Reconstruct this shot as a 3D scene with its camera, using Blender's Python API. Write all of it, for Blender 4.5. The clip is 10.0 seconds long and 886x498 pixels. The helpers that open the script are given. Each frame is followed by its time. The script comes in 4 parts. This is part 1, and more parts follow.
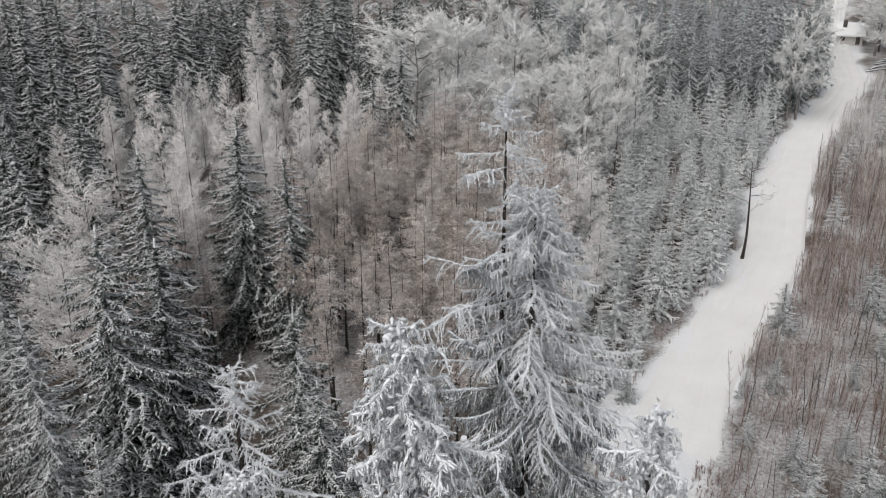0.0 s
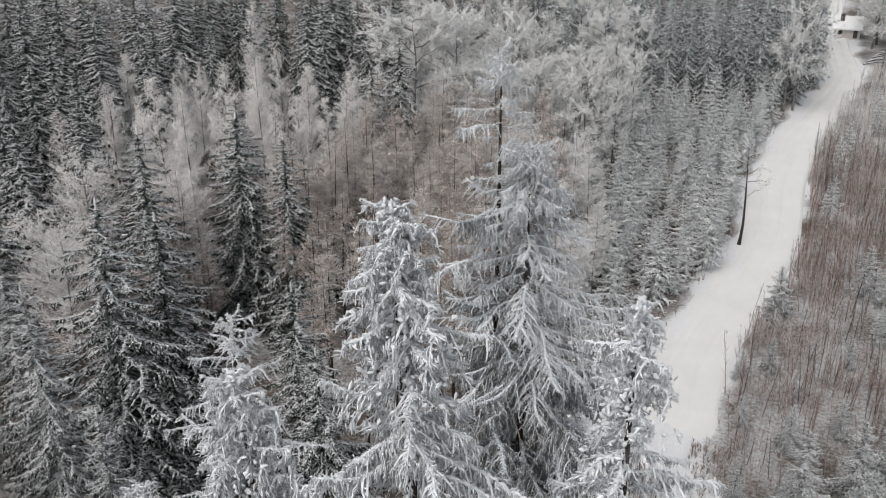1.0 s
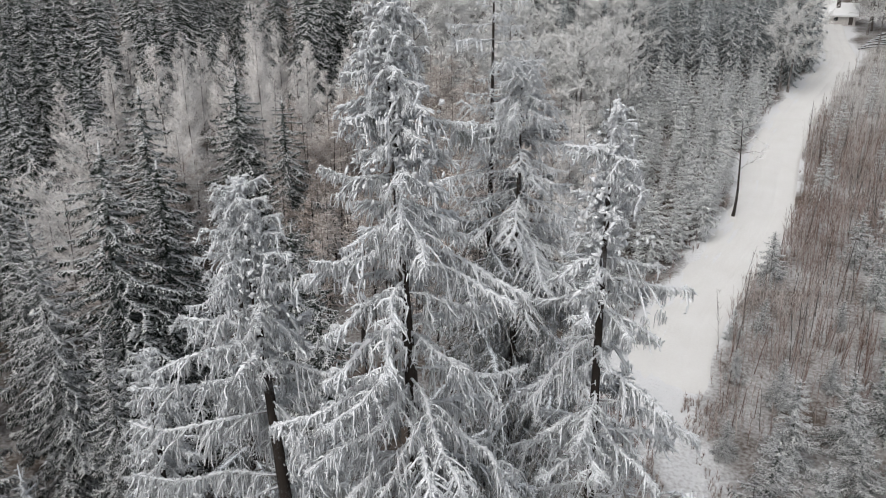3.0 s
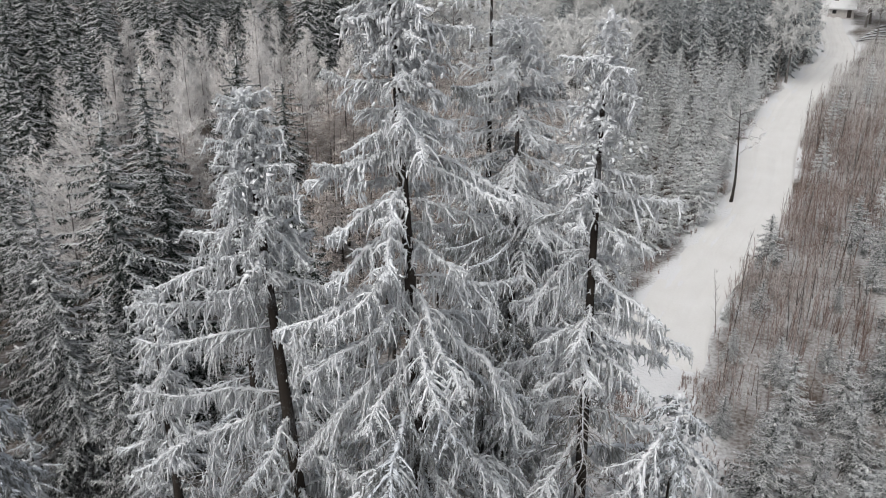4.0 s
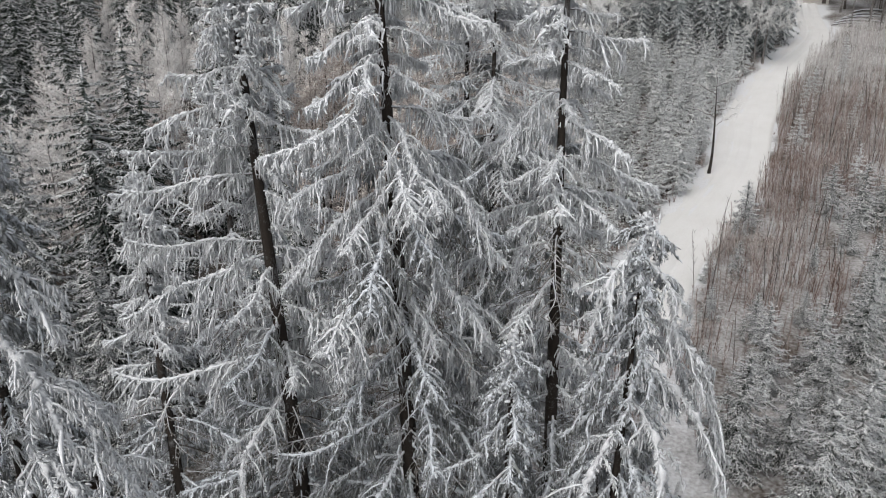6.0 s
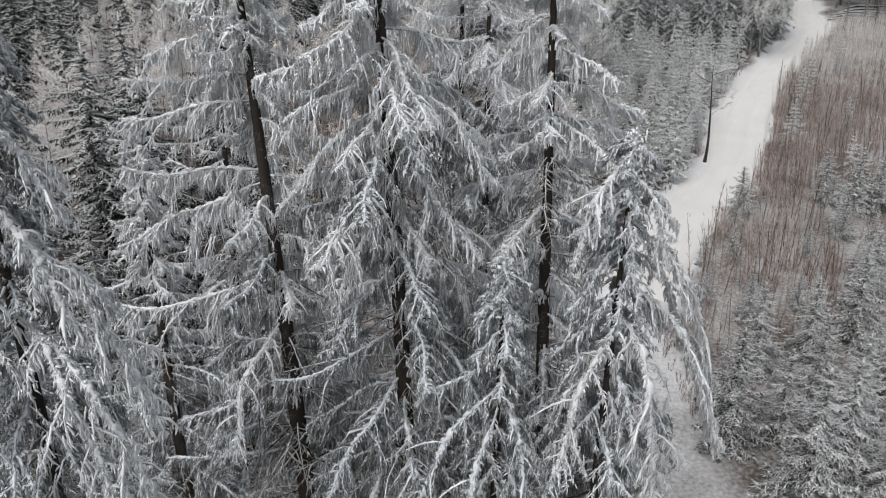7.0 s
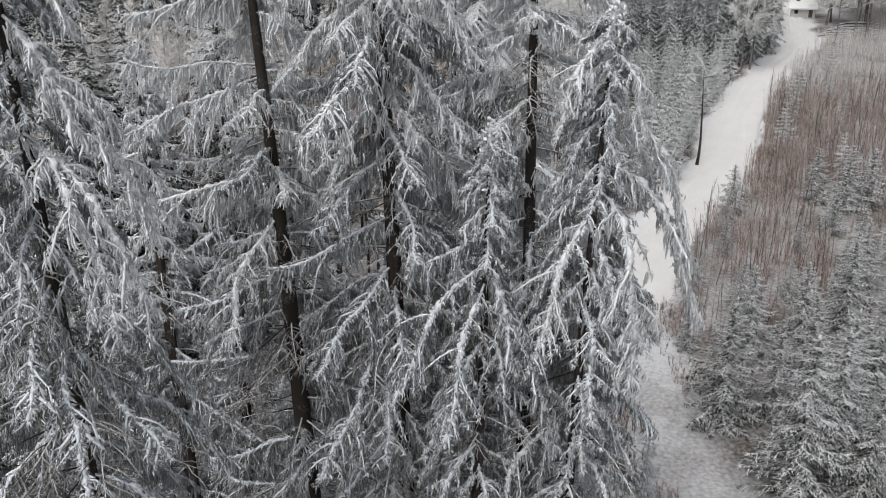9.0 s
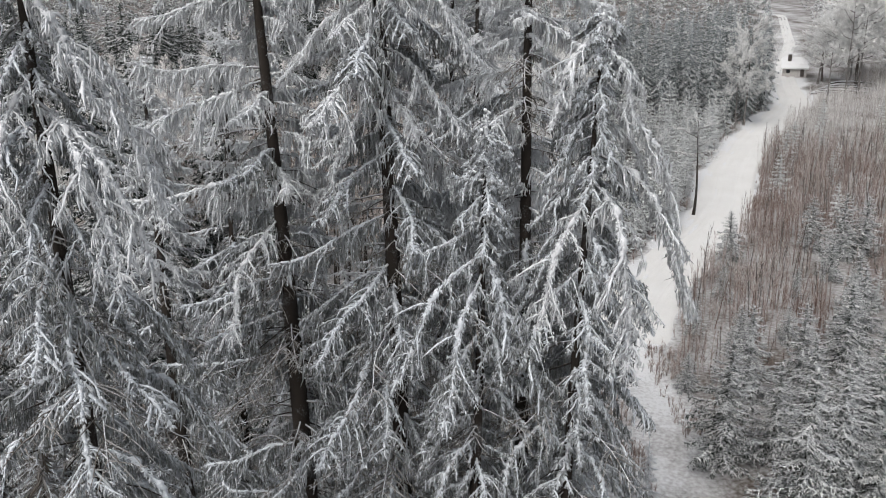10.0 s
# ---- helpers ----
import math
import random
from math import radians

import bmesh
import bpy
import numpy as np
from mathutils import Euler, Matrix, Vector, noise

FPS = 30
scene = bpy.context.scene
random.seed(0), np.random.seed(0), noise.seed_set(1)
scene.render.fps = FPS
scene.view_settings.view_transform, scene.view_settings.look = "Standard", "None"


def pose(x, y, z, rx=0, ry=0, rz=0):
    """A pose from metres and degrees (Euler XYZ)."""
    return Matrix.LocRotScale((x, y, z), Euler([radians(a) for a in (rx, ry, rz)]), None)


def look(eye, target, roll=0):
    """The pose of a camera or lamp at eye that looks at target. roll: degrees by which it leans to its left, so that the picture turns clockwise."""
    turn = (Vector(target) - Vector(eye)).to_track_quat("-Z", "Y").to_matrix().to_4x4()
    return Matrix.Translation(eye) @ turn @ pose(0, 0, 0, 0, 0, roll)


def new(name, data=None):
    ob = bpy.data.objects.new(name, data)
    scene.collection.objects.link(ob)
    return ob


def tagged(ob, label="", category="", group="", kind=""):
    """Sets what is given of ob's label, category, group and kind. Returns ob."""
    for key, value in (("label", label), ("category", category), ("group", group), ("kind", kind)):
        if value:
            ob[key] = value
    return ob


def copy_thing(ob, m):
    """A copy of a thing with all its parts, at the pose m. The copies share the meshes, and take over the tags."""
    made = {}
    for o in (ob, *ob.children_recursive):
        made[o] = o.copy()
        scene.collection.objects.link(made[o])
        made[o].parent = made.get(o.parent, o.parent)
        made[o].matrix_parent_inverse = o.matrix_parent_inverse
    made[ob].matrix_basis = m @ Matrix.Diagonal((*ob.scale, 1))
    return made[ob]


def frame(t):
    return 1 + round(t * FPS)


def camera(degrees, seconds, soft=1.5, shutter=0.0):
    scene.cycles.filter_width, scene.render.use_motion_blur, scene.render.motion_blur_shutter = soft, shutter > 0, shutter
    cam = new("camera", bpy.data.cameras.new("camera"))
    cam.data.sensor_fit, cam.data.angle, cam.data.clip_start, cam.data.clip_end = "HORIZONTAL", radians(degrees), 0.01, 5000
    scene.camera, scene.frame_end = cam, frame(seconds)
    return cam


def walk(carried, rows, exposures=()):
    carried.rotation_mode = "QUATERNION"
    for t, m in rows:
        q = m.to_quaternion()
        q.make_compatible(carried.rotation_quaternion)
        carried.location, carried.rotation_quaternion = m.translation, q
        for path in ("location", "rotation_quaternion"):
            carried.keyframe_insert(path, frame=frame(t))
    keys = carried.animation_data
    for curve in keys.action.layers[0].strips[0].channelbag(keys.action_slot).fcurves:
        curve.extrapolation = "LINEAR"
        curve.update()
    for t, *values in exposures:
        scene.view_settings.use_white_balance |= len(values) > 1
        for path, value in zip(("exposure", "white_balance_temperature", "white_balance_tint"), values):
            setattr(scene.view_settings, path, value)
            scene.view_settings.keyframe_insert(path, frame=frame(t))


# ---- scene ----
cam = camera(54.9, 10.0, soft=1.05)
METRES, EYE, TILT, LEAN, TURN = 12.0, 32.3, -22.0, 0.0, 0.0
ROWS = [
    (0.0, 0.0, 0.0, 0.0, 0.0, 0.0, -0.0),
    (0.5, 0.0036, -0.0129, -0.0493, -0.02, 0.02, 0.01),
    (1.0, 0.0071, -0.0247, -0.0994, -0.05, 0.05, -0.0),
    (1.5, 0.0122, -0.0398, -0.1496, -0.05, 0.06, -0.0),
    (2.0, 0.0144, -0.055, -0.1993, -0.09, 0.09, -0.0),
    (2.5, 0.0158, -0.0726, -0.2482, -0.1, 0.09, 0.01),
    (4.0, 0.0174, -0.1134, -0.3953, -0.16, 0.06, -0.04),
    (4.5, 0.0178, -0.1228, -0.4436, -0.28, 0.06, 0.01),
    (5.0, 0.0197, -0.1325, -0.4912, -1.11, 0.09, 0.36),
    (5.5, 0.0217, -0.1411, -0.539, -1.28, 0.11, 0.45),
    (7.0, 0.0291, -0.1728, -0.6873, -1.43, 0.32, 0.52),
    (7.5, 0.0317, -0.1837, -0.736, -1.5, 0.64, 0.55),
    (8.0, 0.0337, -0.1936, -0.7838, -1.55, 1.03, 0.52),
    (8.5, 0.0354, -0.203, -0.8287, -1.6, 1.47, 0.52),
    (9.0, 0.0368, -0.2114, -0.8767, -1.65, 2.24, 0.52),
    (9.5, 0.0374, -0.2197, -0.9246, -1.67, 3.75, 0.55),
    (10.0, 0.0373, -0.2285, -0.9713, -1.7, 6.44, 0.57),
]
walk(cam, [(t, pose(0, 0, EYE, TILT, LEAN, TURN) @ pose(METRES * x, METRES * y, METRES * z, 90 + pitch, roll, yaw)) for t, x, y, z, yaw, pitch, roll in ROWS],
     exposures=[(0.0, 0.2), (8.5, 0.2), (10.0, 0.3)])

# ---------------------------------------------------------------- light: a bright overcast winter sky
SUN_EL, SUN_AZ = 52.0, 215.0
world = bpy.data.worlds.new("overcast_sky")
scene.world = world
world.use_nodes = True
wn, wl = world.node_tree.nodes, world.node_tree.links
sky = wn.new("ShaderNodeTexSky")
sky.sky_type = "NISHITA"
sky.sun_disc = False
sky.sun_elevation, sky.sun_rotation = radians(SUN_EL), radians(SUN_AZ)
sky.air_density, sky.dust_density, sky.ozone_density = 1.0, 4.0, 1.0
grey = wn.new("ShaderNodeHueSaturation")
grey.inputs["Saturation"].default_value = 0.28
wl.new(sky.outputs[0], grey.inputs["Color"])
wl.new(grey.outputs[0], wn["Background"].inputs["Color"])
wn["Background"].inputs["Strength"].default_value = 0.13
sun = new("sun", bpy.data.lights.new("sun", "SUN"))
sun.data.energy, sun.data.angle, sun.data.color = 1.1, radians(50), (1.0, 0.97, 0.93)
sun_way = Vector((math.sin(radians(SUN_AZ)) * math.cos(radians(SUN_EL)), math.cos(radians(SUN_AZ)) * math.cos(radians(SUN_EL)), math.sin(radians(SUN_EL))))
sun.matrix_world = look(sun_way * 60, (0, 0, 0))


# ---------------------------------------------------------------- materials
def node_material(name):
    m = bpy.data.materials.new(name)
    m.use_nodes = True
    return m, m.node_tree.nodes, m.node_tree.links, m.node_tree.nodes["Principled BSDF"]


def maths(n, l, op, a, b=None, clamp=False):
    k = n.new("ShaderNodeMath")
    k.operation, k.use_clamp = op, clamp
    for i, v in enumerate((a, b)):
        if v is None:
            continue
        if isinstance(v, (int, float)):
            k.inputs[i].default_value = v
        else:
            l.new(v, k.inputs[i])
    return k.outputs[0]


def mixed(n, l, fac, a, b):
    k = n.new("ShaderNodeMix")
    k.data_type = "RGBA"
    for i, v in ((0, fac), (6, a), (7, b)):
        if isinstance(v, (int, float)):
            k.inputs[i].default_value = v
        elif isinstance(v, tuple):
            k.inputs[i].default_value = (*v, 1)
        else:
            l.new(v, k.inputs[i])
    return k.outputs[2]


def noise_at(n, l, scale, detail=3.0, where="Object"):
    c = n.new("ShaderNodeTexCoord")
    k = n.new("ShaderNodeTexNoise")
    k.inputs["Scale"].default_value, k.inputs["Detail"].default_value = scale, detail
    l.new(c.outputs[where], k.inputs["Vector"])
    return k.outputs[0]


def rimed(name, under, rime, amount, top=0.35, patch=0.9, twig=0.5, each=0.15, scale=1.2, rough=0.85):
    """Bark or needles under hoar frost: the frost lies on what faces up, in patches, more on some twigs than on others."""
    m, n, l, b = node_material(name)
    g = n.new("ShaderNodeNewGeometry")
    z = n.new("ShaderNodeSeparateXYZ")
    l.new(g.outputs["Normal"], z.inputs[0])
    o = n.new("ShaderNodeObjectInfo")
    big = noise_at(n, l, scale)
    fine = noise_at(n, l, scale * 14)
    f = maths(n, l, "MULTIPLY", z.outputs[2], top)
    f = maths(n, l, "ADD", f, amount)
    for src, w in ((big, patch), (fine, patch * 0.6), (g.outputs["Random Per Island"], twig), (o.outputs["Random"], each)):
        f = maths(n, l, "ADD", f, maths(n, l, "MULTIPLY", maths(n, l, "SUBTRACT", src, 0.5), w))
    f = maths(n, l, "ADD", f, 0.0, True)
    dark = mixed(n, l, g.outputs["Random Per Island"], under, tuple(c * 1.7 for c in under))
    white = mixed(n, l, fine, tuple(c * 0.82 for c in rime), tuple(min(0.92, c * 1.12) for c in rime))
    l.new(mixed(n, l, f, dark, white), b.inputs["Base Color"])
    b.inputs["Roughness"].default_value = rough
    b.inputs["Specular IOR Level"].default_value = 0.2
    bump = n.new("ShaderNodeBump")
    bump.inputs["Strength"].default_value, bump.inputs["Distance"].default_value = 0.5, 0.02
    l.new(fine, bump.inputs["Height"])
    l.new(bump.outputs[0], b.inputs["Normal"])
    return m


FIRGREEN = rimed("frosted_young_fir_needles", (0.035, 0.045, 0.036), (0.7, 0.72, 0.73), 0.46, 0.45, 0.6, 0.5, 0.3, 1.5)
THIN_RIDGE = rimed("thin_rime_on_boughs", (0.36, 0.38, 0.4), (0.68, 0.715, 0.76), 0.6, 0.3, 0.6, 0.3, 0.1, 4.0)
# grey-brown twigs with little rime, darkened further for shade low in the stand
GREY_TWIGS = rimed("shaded_grey_twigs_with_rime", (0.1, 0.085, 0.07), (0.55, 0.56, 0.57), 0.3, 0.25, 0.8, 0.8, 0.15, 0.7)
BARK = rimed("dark_spruce_bark", (0.022, 0.018, 0.015), (0.6, 0.62, 0.65), -0.05, 0.1, 0.9, 0.0, 0.0, 2.5)
BRANCH = rimed("branch_bark_with_rime", (0.05, 0.042, 0.034), (0.72, 0.74, 0.78), 0.42, 0.5, 0.7, 0.0, 0.1, 3.0)
RIME = rimed("rime_on_hanging_twigs", (0.38, 0.387, 0.39), (0.72, 0.742, 0.77), 0.6, 0.3, 0.7, 0.7, 0.25, 1.0)
# thinly rimed needles, their colour lowered to carry shade too
SHADED_RIMED_NEEDLES = rimed("shaded_rimed_needles", (0.14, 0.145, 0.135), (0.55, 0.58, 0.62), 0.42, 0.3, 0.8, 0.7, 0.1, 1.0)
RIDGE = rimed("snow_on_boughs", (0.48, 0.492, 0.505), (0.7, 0.716, 0.74), 0.6, 0.3, 0.6, 0.3, 0.1, 4.0)
SPRUCE = rimed("frosted_dark_spruce_needles", (0.034, 0.045, 0.035), (0.5, 0.54, 0.55), 0.16, 0.4, 0.5, 0.5, 0.3, 0.8)
FIR_TOP = rimed("frost_on_young_spruce_boughs", (0.3, 0.32, 0.32), (0.84, 0.86, 0.875), 0.85, 0.4, 0.6, 0.4, 0.2, 1.0)
SPRUCE_TOP = rimed("frost_on_spruce_boughs", (0.16, 0.175, 0.165), (0.82, 0.85, 0.87), 0.8, 0.45, 0.5, 0.4, 0.4, 0.8)
ROW_TOP = rimed("bluish_frost_on_spruce_boughs", (0.3, 0.33, 0.335), (0.82, 0.86, 0.88), 0.9, 0.4, 0.5, 0.4, 0.3, 0.8)
YOUNG = rimed("frosted_young_spruce_needles", (0.13, 0.145, 0.13), (0.82, 0.85, 0.86), 0.78, 0.4, 0.6, 0.6, 0.3, 1.5)
ROWGREEN = rimed("bluish_green_spruce_needles_with_frost", (0.04, 0.055, 0.052), (0.72, 0.77, 0.79), 0.6, 0.4, 0.6, 0.5, 0.3, 0.8)
LARCH = rimed("brown_larch_twigs_with_frost", (0.2, 0.145, 0.116), (0.74, 0.7, 0.67), 0.58, 0.2, 0.8, 0.8, 0.35, 0.5)
CONE = rimed("pale_frosted_larch_twigs", (0.36, 0.3, 0.275), (0.85, 0.82, 0.81), 0.8, 0.2, 0.6, 0.6, 0.25, 0.5)
HARDWOOD = rimed("frosted_beech_twigs", (0.3, 0.285, 0.26), (0.88, 0.88, 0.87), 0.88, 0.2, 0.6, 0.7, 0.2, 0.5)
STEM = rimed("grey_hardwood_bark", (0.05, 0.042, 0.036), (0.62, 0.62, 0.62), 0.1, 0.35, 0.8, 0.0, 0.2, 2.0)
SAPLING = rimed("reddish_sapling_stems", (0.115, 0.072, 0.058), (0.58, 0.54, 0.52), 0.24, 0.2, 1.3, 0.8, 0.0, 0.1)
BRUSH = rimed("grey_frosted_brush", (0.17, 0.145, 0.13), (0.68, 0.67, 0.66), 0.5, 0.2, 1.2, 0.8, 0.0, 0.12)
# frosted far trees, paler and flatter in colour to suggest distance haze
FARWOOD = rimed("far_frosted_hazed_wood", (0.12, 0.13, 0.125), (0.8, 0.81, 0.82), 0.66, 0.4, 0.8, 0.9, 0.0, 0.06)


def snow_material():
    m, n, l, b = node_material("snow")
    broad = noise_at(n, l, 0.35, 5)
    fine = noise_at(n, l, 6.0, 6)
    l.new(mixed(n, l, broad, (0.6, 0.605, 0.61), (0.74, 0.745, 0.75)), b.inputs["Base Color"])
    b.inputs["Roughness"].default_value = 0.8
    bump = n.new("ShaderNodeBump")
    bump.inputs["Strength"].default_value, bump.inputs["Distance"].default_value = 0.6, 0.08
    l.new(maths(n, l, "ADD", broad, fine), bump.inputs["Height"])
    l.new(bump.outputs[0], b.inputs["Normal"])
    return m


def floor_material():
    """Thin snow over a forest floor of litter, needles and brush."""
    m, n, l, b = node_material("forest_floor_snow")
    broad = noise_at(n, l, 0.25, 6)
    fine = noise_at(n, l, 5.0, 8)
    clean = n.new("ShaderNodeAttribute")
    clean.attribute_name = "clean_snow"
    f = maths(n, l, "ADD", maths(n, l, "MULTIPLY", broad, 1.6), maths(n, l, "MULTIPLY", fine, 1.2))
    f = maths(n, l, "SUBTRACT", f, 1.25)
    f = maths(n, l, "ADD", f, maths(n, l, "MULTIPLY", clean.outputs["Fac"], 1.5), True)
    l.new(mixed(n, l, f, (0.085, 0.066, 0.052), (0.62, 0.625, 0.635)), b.inputs["Base Color"])
    b.inputs["Roughness"].default_value = 0.9
    bump = n.new("ShaderNodeBump")
    bump.inputs["Strength"].default_value, bump.inputs["Distance"].default_value = 0.8, 0.15
    l.new(fine, bump.inputs["Height"])
    l.new(bump.outputs[0], b.inputs["Normal"])
    return m


def plain(name, colour, rough=0.7, vary=0.25, scale=3.0):
    m, n, l, b = node_material(name)
    l.new(mixed(n, l, noise_at(n, l, scale, 5), tuple(c * (1 - vary) for c in colour), tuple(c * (1 + vary) for c in colour)), b.inputs["Base Color"])
    b.inputs["Roughness"].default_value = rough
    return m


SNOW, FLOOR = snow_material(), floor_material()
PLASTER = plain("pale_house_plaster", (0.42, 0.4, 0.385))
DARKWOOD = plain("dark_wood", (0.05, 0.04, 0.035))
PANE = plain("dark_window_pane", (0.02, 0.022, 0.025), 0.1)
BRICK = plain("chimney_brick", (0.06, 0.05, 0.045))


# ---------------------------------------------------------------- mesh building
class Soup:
    """Gathers tapered tubes as arrays and turns them into one mesh."""

    def __init__(self):
        self.v, self.q, self.m, self.n = [], [], [], 0

    def spikes(self, a, b, r, mat=0):
        """Pointed three-sided twigs from a to b; r: their radius, one or many."""
        if not len(a):
            return
        count = len(a)
        t = b - a
        t = t / (np.linalg.norm(t, axis=1, keepdims=True) + 1e-9)
        ref = np.where(np.abs(t[:, 2:3]) > 0.9, np.array([[1.0, 0.0, 0.0]]), np.array([[0.0, 0.0, 1.0]]))
        u = np.cross(t, ref)
        u /= np.linalg.norm(u, axis=1, keepdims=True) + 1e-9
        w = np.cross(u, t)
        ang = np.arange(3) * 2 * np.pi / 3
        r = np.broadcast_to(np.asarray(r, float), (count,))
        ring = np.cos(ang)[None, :, None] * u[:, None] + np.sin(ang)[None, :, None] * w[:, None]
        v = np.concatenate([a[:, None] + ring * r[:, None, None], b[:, None]], 1)
        c = np.arange(count)[:, None] * 4
        q = np.stack([c + [0, 1, 2], c + [1, 2, 0], c + [3, 3, 3], 0 * c + [-1, -1, -1]], -1)
        self.add(v.reshape(-1, 3), q.reshape(-1, 4), mat)

    def add(self, v, q, m):
        self.v.append(v)
        self.q.append(np.where(q >= 0, q + self.n, -1))
        self.m.append(np.full(len(q), m) if np.isscalar(m) else m)
        self.n += len(v)

    def tubes(self, p, r, sides=3, mat=0, spin=None, rough=0.0, rng=None):
        """p: (N, K, 3) lines; r: (N, K) radii."""
        if not len(p):
            return
        count, k = p.shape[:2]
        t = p[:, -1] - p[:, 0]
        t /= np.linalg.norm(t, axis=1, keepdims=True) + 1e-9
        ref = np.where(np.abs(t[:, 2:3]) > 0.9, np.array([[1.0, 0.0, 0.0]]), np.array([[0.0, 0.0, 1.0]]))
        u = np.cross(t, ref)
        u /= np.linalg.norm(u, axis=1, keepdims=True) + 1e-9
        w = np.cross(u, t)
        a = np.arange(sides) * 2 * np.pi / sides
        ring = np.cos(a)[None, :, None] * u[:, None] + np.sin(a)[None, :, None] * w[:, None]
        rad = np.repeat(r[:, :, None], sides, 2)
        if rough and rng is not None:
            rad = rad * (1 + rough * rng.uniform(-1, 1, rad.shape))
        v = p[:, :, None, :] + ring[:, None] * rad[..., None]
        i = np.arange(sides)
        j = (i + 1) % sides
        c = np.arange(count)[:, None, None] * k * sides + np.arange(k - 1)[None, :, None] * sides
        q = np.stack([c + i, c + j, c + j + sides, c + i + sides], -1).reshape(-1, 4)
        self.add(v.reshape(-1, 3), q, mat)

    def arrays(self):
        return np.concatenate(self.v), np.concatenate(self.q), np.concatenate(self.m)

    def mesh(self, name, mats):
        return mesh_from(name, *self.arrays(), mats)


def mesh_from(name, v, q, m, mats):
    me = bpy.data.meshes.new(name)
    me.vertices.add(len(v))
    me.vertices.foreach_set("co", np.ascontiguousarray(v, dtype=np.float32).ravel())
    flat = q.ravel()
    flat = flat[flat >= 0]
    sizes = (q >= 0).sum(1)
    me.loops.add(len(flat))
    me.loops.foreach_set("vertex_index", np.ascontiguousarray(flat, dtype=np.int32))
    me.polygons.add(len(q))
    me.polygons.foreach_set("loop_start", np.ascontiguousarray(np.concatenate([[0], np.cumsum(sizes)[:-1]]), dtype=np.int32))
    me.polygons.foreach_set("material_index", np.ascontiguousarray(m, dtype=np.int32))
    for k in mats:
        me.materials.append(k)
    me.update(calc_edges=True)
    return me


def child(name, me, parent, m=None, label=""):
    ob = new(name, me)
    ob.parent = parent
    if m is not None:
        ob.matrix_basis = m
    if label:
        ob["label"] = label
    return ob


def part(name, bm, material, parent, label=""):
    me = bpy.data.meshes.new(name)
    bm.to_mesh(me)
    bm.free()
    me.materials.append(material)
    return child(name, me, parent, None, label)


def box(bm, x0, x1, y0, y1, z0, z1, bevel=0.0):
    got = bmesh.ops.create_cube(bm, size=1.0, matrix=Matrix.Translation(((x0 + x1) / 2, (y0 + y1) / 2, (z0 + z1) / 2)) @ Matrix.Diagonal((x1 - x0, y1 - y0, z1 - z0, 1)))
    if bevel:
        edges = list({e for v in got["verts"] for e in v.link_edges})
        bmesh.ops.bevel(bm, geom=edges, offset=bevel, segments=1, affect="EDGES")
    return bm


def lines(a, b, k, sag=0.0, jitter=0.0, rng=None):
    """Lines of k points from a to b, that sag downwards by that share of their length."""
    s = np.linspace(0, 1, k)[None, :, None]
    p = a[:, None] * (1 - s) + b[:, None] * s
    length = np.linalg.norm(b - a, axis=1)
    sag = np.broadcast_to(np.asarray(sag, float), length.shape)
    p[:, :, 2] -= (s[..., 0] ** 2) * (sag * length)[:, None]
    if jitter and rng is not None:
        p[:, 1:] += rng.normal(0, 1, p[:, 1:].shape) * (jitter * length)[:, None, None]
    return p


def taper(r0, r1, n, k, rng=None, vary=0.0):
    r = np.linspace(1, 0, k)[None] * (r0 - r1) + r1
    r = np.repeat(r, n, 0)
    if rng is not None and vary:
        r = r * rng.uniform(1 - vary, 1 + vary, (n, 1))
    return r


# ---------------------------------------------------------------- the ground's height and the road's line
SLOPE = 0.093
ROAD = [(14.5, -40), (13.5, 0), (12.2, 20), (12.0, 30), (12.1, 37), (13.5, 42.2), (15.4, 46.6), (18.6, 51.7), (22.9, 57.8), (26.6, 64.1), (32.4, 78), (39.3, 90.5), (45.6, 100), (53.4, 111.8), (58.0, 126), (66.5, 148), (79, 175), (100, 230), (125, 330)]
ROAD_X, ROAD_Y = np.array([p[0] for p in ROAD]), np.array([p[1] for p in ROAD])


def road_x(y):
    return np.interp(y, ROAD_Y, ROAD_X)


def ground_z(x, y):
    x, y = np.asarray(x, float), np.asarray(y, float)
    far = np.clip(y, -60, 420)
    z = SLOPE * far
    z = z + 0.12 * np.sin(x * 0.37 + 1.3) * np.sin(y * 0.31) + 0.07 * np.sin(x * 0.9 + y * 0.7)
    d = np.abs(x - road_x(y)) * 0.9
    bed = np.clip(1 - (d - 2.0) / 1.2, 0, 1) * np.interp(y, [34, 42], [0.0, 1.0])
    flat = SLOPE * far - 0.1
    z = z * (1 - bed) + flat * bed
    for off in (-0.85, 0.85):
        z = z - 0.07 * np.interp(y, [34, 42], [0.0, 1.0]) * np.exp(-(((x - road_x(y)) * 0.9 - off) / 0.26) ** 2)
    return z


